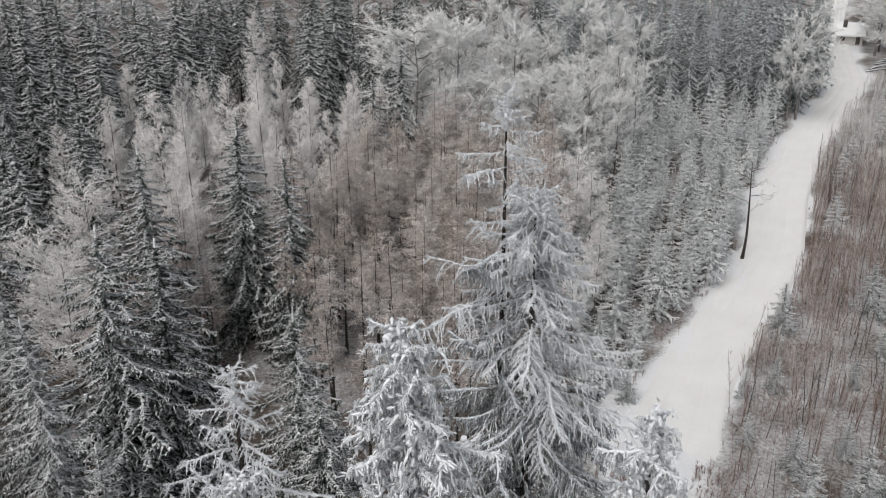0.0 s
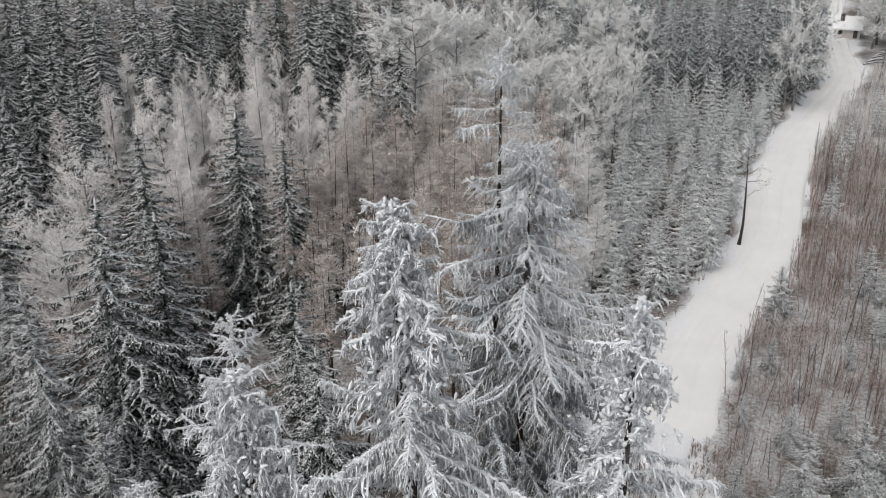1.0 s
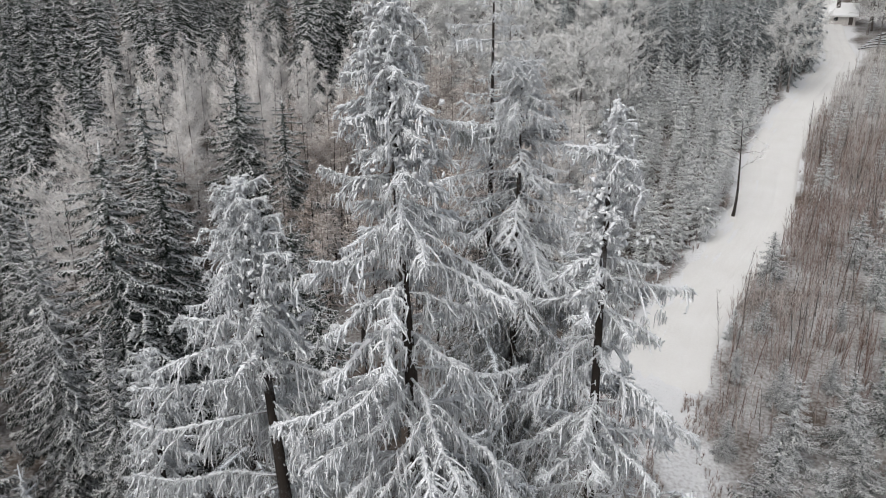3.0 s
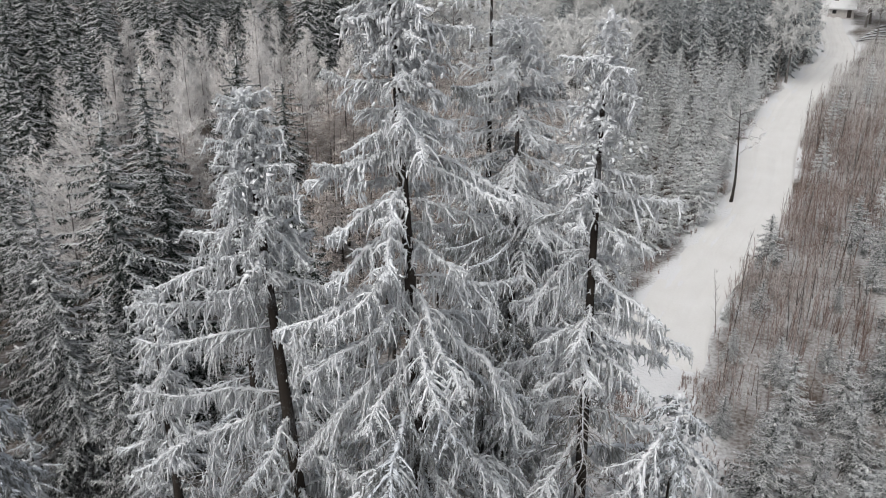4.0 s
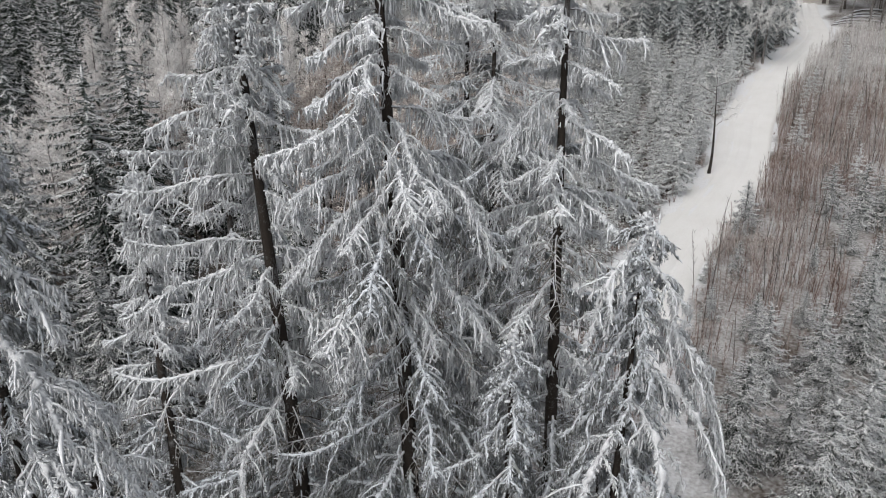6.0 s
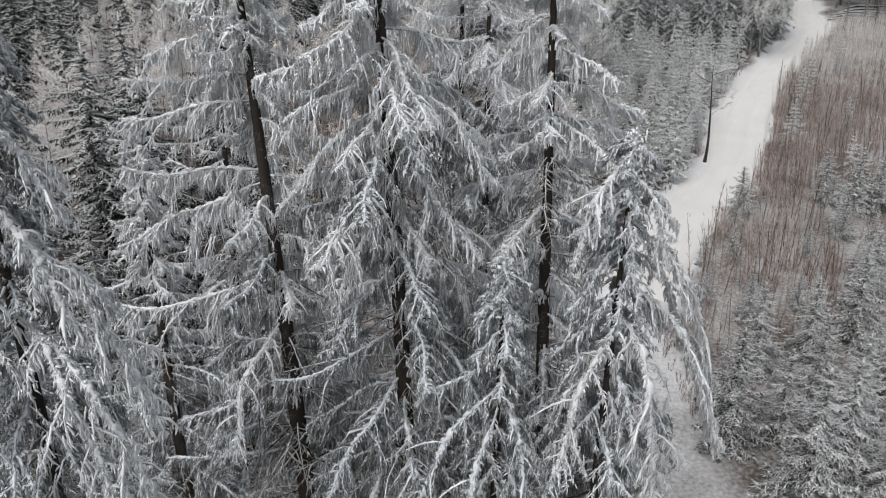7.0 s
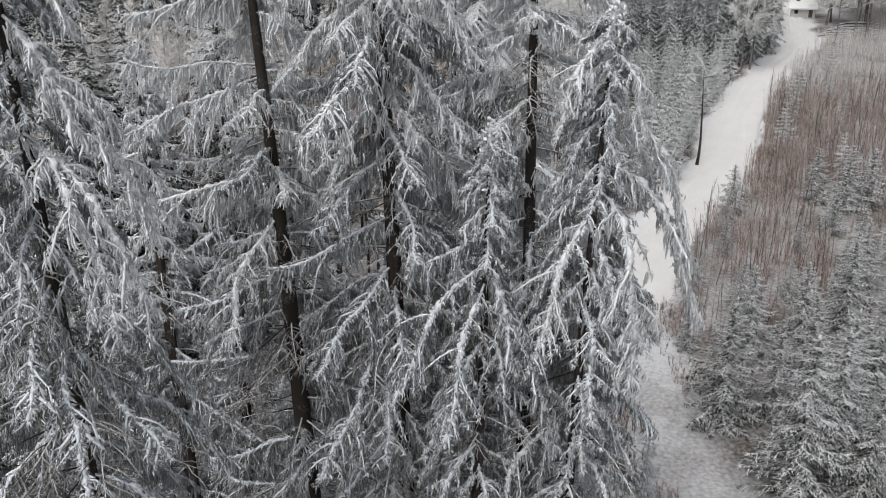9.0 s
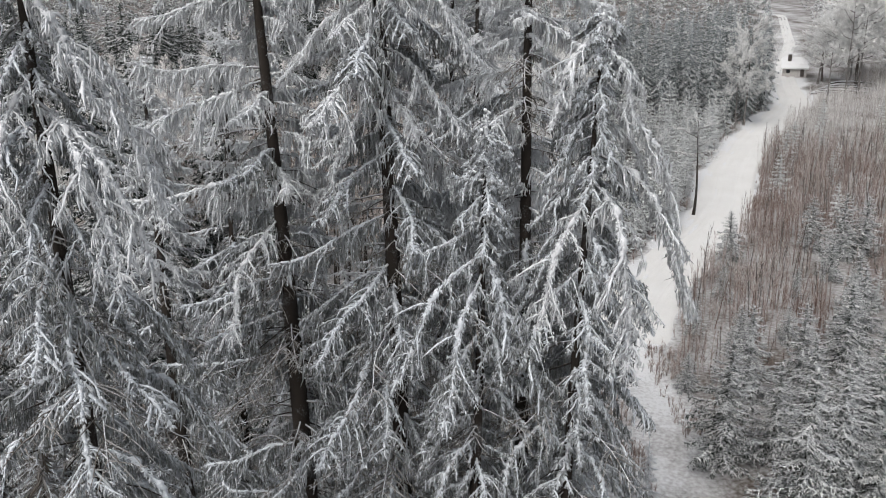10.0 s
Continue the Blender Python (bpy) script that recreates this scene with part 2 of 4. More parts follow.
# ---------------------------------------------------------------- boughs
def bough(seed, length, sides_per_m, hang_per_m, hang, spikes, thick, wood=0.022, fan=0.34, rise=0.12, sag=0.34, lift=0.12, hang_k=2, ridge=1.0, axis_k=9, droop=1.0, fine=0.85, lumps=0, spike=0.05, body=0.02, tips=0.4):
    """One bough that grows along +x: a woody axis with a ridge of snow, side twigs in a fan, twigs that hang from them, and short spikes of rime."""
    rng = np.random.default_rng(seed)
    g = Soup()
    wob = rng.normal(0, 0.02 * length, 4)

    def axis(s):
        s = np.asarray(s)
        return np.stack([length * s * (1 - 0.08 * s), wob[0] * np.sin(s * 4) + wob[1] * np.sin(s * 9), length * (rise * s - sag * s ** 2 + lift * s ** 4) + 0.3 * wob[2] * np.sin(s * 7)], -1)

    s = np.linspace(0, 1, axis_k)
    g.tubes(axis(s)[None], (wood * length ** 0.5 * (1 - 0.85 * s))[None], 4 if axis_k > 5 else 3, 0)
    if ridge and axis_k > 5:
        s = np.linspace(0.1, 1.02, axis_k + 7)
        top = axis(s) + [0, 0, body * 0.5]
        r = body * (0.55 + 0.7 * rng.random(len(s))) * (1 - 0.5 * s) * np.clip(s * 4, 0.4, 1)
        r[-1] = 0.004
        g.tubes(top[None], r[None], 6, 2, None, 0.45, rng)
        nc = int(lumps * length)
        if nc:
            clumps(g, rng, axis(rng.uniform(0.15, 1.0, nc)) + rng.normal(0, 0.028, (nc, 3)) * [1, 1, 0.5], 0.036, 2)
        nr = int(190 * length)
        base = axis(rng.uniform(0.08, 1.0, nr) ** 0.8) + rng.normal(0, 0.8 * body, (nr, 3))
        way = rng.normal(0, 1, (nr, 3)) * [0.6, 1.0, 0.5] + [0.5, 0, 0.25]
        g.spikes(base, base + way * rng.uniform(0.025, 0.075, nr)[:, None], thick * rng.uniform(0.7, 1.3, nr), 2)
    elif ridge:
        s = np.linspace(0.1, 1.02, axis_k)
        r = thick * ridge * 1.4 * (0.6 + 0.8 * rng.random(len(s))) * (1 - 0.45 * s)
        r[-1] = 0.004
        g.tubes((axis(s) + [0, 0, thick * 0.9])[None], r[None], 3, 2, None, 0.35, rng)
    n = max(4, int(sides_per_m * length))
    s = np.sort(rng.uniform(0.04, 1.0, n))
    a = axis(s)
    side = np.where(np.arange(n) % 2 == 0, 1.0, -1.0)
    ang = np.radians(rng.uniform(32, 72, n))
    l2 = (0.1 + fan * length * np.sin(np.pi * np.clip(s * 0.86 + 0.12, 0, 1)) ** 0.8) * rng.uniform(0.5, 1.15, n)
    way = np.stack([np.cos(ang), side * np.sin(ang), rng.normal(-0.05, 0.1, n) - 0.25 * s], -1)
    b = a + way * l2[:, None]
    k2 = 4 if hang_k > 1 and axis_k > 5 else 3
    side_sag = rng.uniform(0.15, 0.5, n) * droop
    if axis_k > 5:
        g.tubes(lines(a, b, k2, side_sag, 0.03, rng), taper(thick, thick * 0.3, n, k2, rng, 0.35), 3, 1, None, 0.3, rng)
    else:
        end = b - [0, 0, 1] * (side_sag * l2 * 0.7)[:, None]
        g.spikes(a, end, thick * rng.uniform(0.8, 1.6, n), np.where(rng.random(n) < tips, 2, 1).repeat(3))
    n3 = int(hang_per_m * (l2.sum() + length))
    if n3:
        pick = rng.random(n3)
        on_axis = pick < length / (l2.sum() + length)
        i = rng.choice(n, n3, p=l2 / l2.sum())
        u = rng.uniform(0.1, 1.0, n3)
        base = a[i] + (b[i] - a[i]) * u[:, None]
        base[:, 2] -= side_sag[i] * l2[i] * u ** 2
        sa = rng.uniform(0.1, 1.0, n3)
        base = np.where(on_axis[:, None], axis(sa), base)
        at = np.where(on_axis, sa, s[i])
        hl = hang * rng.uniform(0.25, 1.0, n3) ** 1.3 * (1.1 - 0.6 * at)
        tip = base + np.stack([rng.normal(0.16, 0.28, n3), rng.normal(0, 0.28, n3), -np.ones(n3)], -1) * (hl * 0.82)[:, None]
        if axis_k <= 5:
            g.spikes(base, tip, thick * fine * rng.uniform(0.7, 1.35, n3), 1)
        else:
            girth = np.array([[0.7, 1.05, 0.4]]) * (thick * fine * rng.uniform(0.7, 1.35, n3))[:, None]
            g.tubes(lines(base, tip, 3, 0, 0.13, rng), girth, 3, 1, None, 0.3, rng)
            j = rng.integers(0, n3, n3)
            u = rng.uniform(0.05, 0.85, n3)[:, None]
            barb = base[j] * (1 - u) + tip[j] * u
            way = rng.normal(0, 1, (n3, 3)) * [1, 1, 0.5] - [0, 0, 0.7]
            g.spikes(barb, barb + way * rng.uniform(0.018, 0.045, n3)[:, None], thick * 0.75 * rng.uniform(0.7, 1.2, n3), 1)
    n4 = int(spikes * length)
    if n4:
        i = rng.integers(0, n, n4)
        u = rng.uniform(0.1, 1.05, n4)
        base = a[i] + (b[i] - a[i]) * u[:, None]
        base[:, 2] -= side_sag[i] * l2[i] * u ** 2
        tip = base + rng.normal(0, 1, (n4, 3)) * [spike, spike, spike * 0.8] + [spike * 0.6, 0, 0]
        g.spikes(base, tip, thick * rng.uniform(0.6, 1.2, n4), np.where(rng.random(n4) < tips * 0.8, 2, 1).repeat(3))
    return g.arrays()


def clumps(g, rng, at, size, mat):
    """Lumps of rime, short and blunt, at the given places."""
    n = len(at)
    way = rng.normal(0, 1, (n, 3)) + [0, 0, 0.3]
    way /= np.linalg.norm(way, axis=1, keepdims=True)
    l = size * rng.uniform(1.2, 2.4, n)
    r = np.array([[0.25, 0.9, 0.8, 0.15]]) * (size * rng.uniform(0.3, 0.7, n))[:, None]
    g.tubes(lines(at - way * l[:, None] * 0.4, at + way * l[:, None] * 0.6, 4), r, 5, mat, None, 0.6, rng)


def moved(arr, m):
    v = arr[0] @ np.array(m.to_3x3()).T + np.array(m.translation)
    return v, arr[1], arr[2]


def trunk_line(rng, h, lean, bend=0.15):
    """The trunk's middle at a share s of its height."""
    w = rng.normal(0, bend, 4)

    def at(s):
        s = np.asarray(s, float)
        x = lean[0] * s + w[0] * np.sin(s * 5) * 0.5 + w[2] * np.sin(s * 11) * 0.2
        y = lean[1] * s + w[1] * np.sin(s * 5) * 0.5 + w[3] * np.sin(s * 11) * 0.2
        return np.stack([x - 0 * s, y, h * s], -1)

    return at


def trunk_mesh(name, at, r0, mats, k=18, sides=9, rng=None, stubs=0, h=1.0, power=1.05):
    g = Soup()
    s = np.linspace(-0.02, 1, k)
    r = r0 * np.clip(1 - s, 0, 1) ** power + 0.01 + 0.35 * r0 * np.exp(-np.clip(s, 0, 1) * 40)
    g.tubes(at(s)[None], r[None], sides, 0, None, 0.08, rng)
    if stubs:
        s = rng.uniform(0.1, 0.75, stubs)
        a = at(s)
        az = rng.uniform(0, 6.283, stubs)
        l = rng.uniform(0.2, 1.1, stubs)
        b = a + np.stack([np.cos(az), np.sin(az), rng.normal(-0.15, 0.2, stubs)], -1) * l[:, None]
        g.tubes(lines(a, b, 3, 0.15, 0.04, rng), taper(0.018, 0.006, stubs, 3, rng, 0.4), 3, 0)
    return g.mesh(name, mats)


def bough_plan(rng, h, base, radius, count, top_pitch, low_pitch, shape=1.0, gap=0.0, tier=0.0):
    """Where boughs start (share of the height), their turn, length and fall in degrees. shape: how fast the crown widens downwards."""
    out = []
    for i in range(count):
        f = (i + rng.uniform(0.0, 1.0)) / count
        if tier:
            f = min(1.0, (round(f / tier + 0.5) - 0.5 + rng.normal(0, 0.13)) * tier) if f > tier else f
        s = 0.992 - f * (0.992 - base)
        az = i * 137.5 + rng.uniform(-25, 25)
        d = (1 - s) * h
        length = min(radius, shape * (0.12 + 0.42 * d ** 0.7)) * rng.uniform(0.68, 1.2)
        if f > 0.85:
            length *= 1 - (f - 0.85) * 2.0
        if rng.random() < gap:
            length *= 0.4
        pitch = top_pitch + (low_pitch - top_pitch) * f ** 0.6 + rng.uniform(-9, 9)
        out.append((s, az, length, pitch - 28 * math.exp(-f * 30)))
    return out


def bough_pose(p, az, pitch, scale, roll=0.0):
    return Matrix.Translation(Vector(p)) @ Euler((0, radians(pitch), radians(az)), "XYZ").to_matrix().to_4x4() @ Euler((radians(roll), 0, 0)).to_matrix().to_4x4() @ Matrix.Diagonal((scale, scale, scale, 1))


def curtain_bough(seed, length, fall, hang, thick=0.012, ridge=0.03, shoots=9, strands=78, fingers=120, lumps=26):
    """A bough of an old spruce along +x that falls by so many degrees: wood under a lumpy ridge of rime, side shoots, and locks of twigs that hang straight down like a curtain."""
    rng = np.random.default_rng(seed)
    g = Soup()
    u = np.linspace(0, 1, 25)
    ang = np.radians(fall * (0.3 + 0.95 * u) - 24 * u ** 5 + 7 * np.sin(u * 9 + rng.uniform(0, 6)))
    step = length / 24
    line = np.stack([np.cumsum(np.cos(ang)) * step - step, rng.normal(0, 0.05) * length * np.sin(u * 3.5) + 0.012 * length * np.sin(u * 11 + seed), -np.cumsum(np.sin(ang)) * step], -1)

    def axis(s):
        return np.stack([np.interp(s, u, line[:, i]) for i in range(3)], -1)

    def blunt(base, way, size, girth, mat):
        g.tubes(lines(base, base + way * size[:, None], 3, 0.25), np.array([[0.8, 1.1, 0.35]]) * girth[:, None], 3, mat, None, 0.25, rng)

    s = np.linspace(0, 1, 9)
    g.tubes(axis(s)[None], (0.016 * length ** 0.5 * (1 - 0.85 * s))[None], 5, 0)
    s = np.linspace(0.08, 1.01, int(8 + length * 18))
    r = ridge * (0.25 + 1.1 * rng.random(len(s))) * (1 - 0.5 * s) * np.clip(s * 4, 0.3, 1)
    r[-1] = 0.006
    g.tubes((axis(s) + [0, 0, ridge * 0.3] + rng.normal(0, 0.2 * ridge, (len(s), 3)))[None], r[None], 6, 2, None, 0.6, rng)
    if lumps:
        m = int(lumps * length)
        clumps(g, rng, axis(rng.uniform(0.1, 1.0, m)) + rng.normal(0, 0.5, (m, 3)) * ridge + [0, 0, ridge * 0.2], ridge * 0.5, 2)
    # side shoots
    n = max(3, int(shoots * length))
    s2 = np.sort(rng.uniform(0.1, 0.98, n))
    a = axis(s2)
    side = np.where(np.arange(n) % 2 == 0, 1.0, -1.0)
    turn = np.radians(rng.uniform(38, 78, n))
    l2 = (0.1 + 0.24 * length ** 0.8 * np.sin(np.pi * np.clip(s2 * 0.8 + 0.14, 0, 1))) * rng.uniform(0.5, 1.15, n)
    b = a + np.stack([np.cos(turn), side * np.sin(turn), rng.normal(-0.12, 0.12, n) - 0.2 * s2], -1) * l2[:, None]
    sag = rng.uniform(0.4, 0.95, n)
    g.tubes(lines(a, b, 5, sag, 0.03, rng), np.array([[0.7, 1.2, 1.2, 0.9, 0.3]]) * (thick * rng.uniform(0.8, 1.4, n))[:, None], 4, np.where(rng.random(n) < 0.45, 2, 1).repeat(16), None, 0.5, rng)

    def spot(count, share=None):
        """Places along the axis and the shoots: where, and how far out."""
        on = rng.random(count) < (share or length / (length + 0.6 * l2.sum()))
        i = rng.choice(n, count, p=l2 / l2.sum())
        v = rng.uniform(0.1, 1.0, count)
        p = a[i] + (b[i] - a[i]) * v[:, None]
        p[:, 2] -= sag[i] * l2[i] * v ** 2
        sa = rng.uniform(0.06, 1.0, count) ** 0.85
        return np.where(on[:, None], axis(sa), p), np.where(on, sa, s2[i])

    # short fingers of rime along the ridge and the shoots
    n4 = int(fingers * (length + 0.35 * l2.sum()))
    p, out = spot(n4, 0.65)
    along = axis(np.minimum(out + 0.03, 1.0)) - axis(np.maximum(out - 0.05, 0.0))
    along /= np.linalg.norm(along, axis=1, keepdims=True)
    way = along * rng.uniform(0.3, 1.0, n4)[:, None] + np.stack([rng.normal(0, 0.25, n4), rng.normal(0, 0.75, n4), rng.normal(-0.1, 0.25, n4)], -1)
    way /= np.linalg.norm(way, axis=1, keepdims=True)
    blunt(p + way * [0.0, 1.0, 0.7] * ridge * 0.6 + [0, 0, ridge * 0.3], way, rng.uniform(0.03, 0.08, n4), thick * rng.uniform(0.7, 1.25, n4), np.where(rng.random(n4) < 0.45, 2, 1).repeat(6))
    # locks of hanging twigs
    n3 = int(strands * (length + 0.6 * l2.sum()))
    nl = max(4, n3 // 5)
    lock, out = spot(nl)
    sway = rng.normal(0, 0.08, (nl, 2)) + [0.04, 0]
    long = hang * rng.uniform(0.3, 1.0, nl) ** 1.2 * (1.1 - 0.7 * out)
    k = rng.integers(0, nl, n3)
    base = lock[k] + rng.normal(0, 1, (n3, 3)) * [0.035, 0.03, 0.012]
    hl = long[k] * rng.uniform(0.45, 1.1, n3)
    tip = base + np.concatenate([sway[k] + rng.normal(0, 0.09, (n3, 2)), -np.ones((n3, 1))], 1) * hl[:, None]
    g.tubes(lines(base, tip, 3, 0, 0.06, rng), np.array([[0.8, 1.15, 0.3]]) * (thick * rng.uniform(0.6, 1.15, n3))[:, None], 3, 1, None, 0.3, rng)
    j = rng.integers(0, n3, n3)
    v = rng.uniform(0.1, 0.9, n3)[:, None]
    barb = base[j] * (1 - v) + tip[j] * v
    way = rng.normal(0, 1, (n3, 3)) * [1, 1, 0.3] - [0, 0, 0.9]
    g.spikes(barb, barb + way * rng.uniform(0.02, 0.05, n3)[:, None], thick * rng.uniform(0.6, 1.0, n3), 1)
    return g.arrays()


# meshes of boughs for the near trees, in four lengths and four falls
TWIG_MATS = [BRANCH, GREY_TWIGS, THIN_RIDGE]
HERO_MATS, NEEDLE_MATS = [BRANCH, RIME, RIDGE], [BRANCH, SHADED_RIMED_NEEDLES, THIN_RIDGE]
LENGTHS, FALLS = (0.5, 1.05, 1.75, 2.6), (4, 28, 52, 76)
HEAVY, NEEDLE, SPARSE, INNER = {}, {}, {}, {}
for a, ln in enumerate(LENGTHS):
    for b, fall in enumerate(FALLS):
        made = [curtain_bough(100 + a * 40 + b * 10 + i, ln, fall, (0.22, 0.38, 0.52, 0.62)[a] * (1.0, 1.0, 0.8, 0.6)[b], 0.0115, (0.026, 0.03, 0.034, 0.04)[a] * (1.0, 1.0, 1.1, 1.25)[b], (9, 8, 6, 5)[b], (78, 78, 74, 72)[b], (110, 110, 120, 130)[b]) for i in range(2)]
        HEAVY[a, b] = [mesh_from("frosted_bough", *m, HERO_MATS) for m in made]
        # the HEAVY boughs again in a darker colour, partly painted shade
        NEEDLE[a, b] = [mesh_from("shaded_needled_bough", *m, NEEDLE_MATS) for m in made]
        SPARSE[a, b] = [mesh_from("larch_bough", *curtain_bough(400 + a * 40 + b * 10 + i, ln * 1.3, fall * 0.85, 0.075, 0.0095, 0.014, 13, 14, 110, 0), HERO_MATS) for i in range(2)]
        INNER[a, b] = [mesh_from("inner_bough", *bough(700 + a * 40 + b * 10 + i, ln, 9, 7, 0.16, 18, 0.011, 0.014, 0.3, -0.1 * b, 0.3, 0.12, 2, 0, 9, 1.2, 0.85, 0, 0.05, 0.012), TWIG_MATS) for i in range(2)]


def whorl_plan(rng, h, base, radius, shape, falls, gap, step=0.36):
    """Boughs in uneven tiers round the trunk: height share, turn, length, fall."""
    out = []
    d, turn = 0.12, rng.uniform(0, 360)
    while d < h * (1 - base):
        f = d / (h * (1 - base))
        turn += 137.5 + rng.uniform(-30, 30)
        length = min(radius, shape * (0.22 + 0.33 * d ** 0.82)) * rng.uniform(0.68, 1.22)
        if rng.random() < gap:
            length *= 0.45
        out.append((1 - (d + rng.uniform(-0.05, 0.05)) / h, turn, length, falls[0] + (falls[1] - falls[0]) * min(1, f * 1.3) ** 0.6 + rng.uniform(-9, 9) - 30 * math.exp(-d * 1.6)))
        d += step * (0.05 + 0.19 * min(1, d / 3.5)) * rng.uniform(0.6, 1.4)
    return out


def near_tree(x, y, top, lean, radius, base, seed, label, name="frosted_spruce", kit=HEAVY, r0=0.25, falls=(6, 34), shape=1.0, sink=0.25, gap=0.08, stubs=40, bare=0.0, bare_below=0.9, inner=50, step=0.4, crest=0.0, keyed=(), keyed_kit=HEAVY, group="tall trees at the edge of the stand"):
    """A tall rimed conifer: trunk and every bough as parts. keyed: single large boughs as (height, turn, length, fall)."""
    rng = np.random.default_rng(seed)
    z = float(ground_z(x, y)) - sink
    h = top - z
    at = trunk_line(rng, h, lean, 0.1)
    tree = tagged(new(name), label, "tree", group)
    tree.location = (x, y, z)
    child("trunk", trunk_mesh("trunk", at, r0, [BARK], 24, 9, rng, stubs, h, 0.75), tree)

    def hang(s, az, length, fall, meshes):
        a = min(range(4), key=lambda i: abs(math.log(LENGTHS[i] / length)))
        b = min(range(4), key=lambda i: abs(FALLS[i] - fall))
        me = meshes[a, b][int(rng.integers(2))]
        child("bough", me, tree, bough_pose(at(s), az, (fall - FALLS[b]) * 0.8, length / LENGTHS[a], rng.uniform(-6, 6)))

    for s, az, length, fall in whorl_plan(rng, h, base, radius, shape, falls, gap, step):
        if bare and s < bare_below and math.sin(radians(az)) < -0.5 and rng.random() < bare:
            continue
        if any(abs(s - (k[0] - z) / h) * h < 0.3 and abs((az - k[1] + 180) % 360 - 180) < 28 for k in keyed):
            continue
        # downwards: less rime, and darker boughs that paint in the stand's shade
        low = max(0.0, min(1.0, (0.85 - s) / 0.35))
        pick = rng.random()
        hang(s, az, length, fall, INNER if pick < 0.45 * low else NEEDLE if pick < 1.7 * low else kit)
    for k in keyed:
        hang((k[0] - z) / h, k[1], k[2], k[3], keyed_kit)
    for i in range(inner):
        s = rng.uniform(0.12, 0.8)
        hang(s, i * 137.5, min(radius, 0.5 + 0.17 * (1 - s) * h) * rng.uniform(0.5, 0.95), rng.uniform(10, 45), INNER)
    # the leader and its clumps of rime
    g = Soup()
    s = np.linspace(0.965, 1.0, 6)
    g.tubes(at(s)[None], np.array([[0.03, 0.04, 0.03, 0.04, 0.03, 0.012]]), 6, 2, None, 0.3, rng)
    n = int(170 + 300 * crest)
    u = rng.uniform(0, 1.0, n) ** 0.8
    spread = (0.06 + (0.04 + 0.17 * crest) * u)[:, None] * [1, 1, 0.5]
    clumps(g, rng, at(1 - (1.0 + 1.2 * crest) / h * u) + rng.normal(0, 1, (n, 3)) * spread, 0.042 + 0.012 * crest, 2)
    tagged(child("leader", g.mesh("leader", HERO_MATS), tree), "", "", "", "stuff")
    return tree


# ---------------------------------------------------------------- kinds of trees for the stands
def crown_kit(seed, n, length=1.0, **kw):
    return length, [bough(seed + i, length, **kw) for i in range(n)]


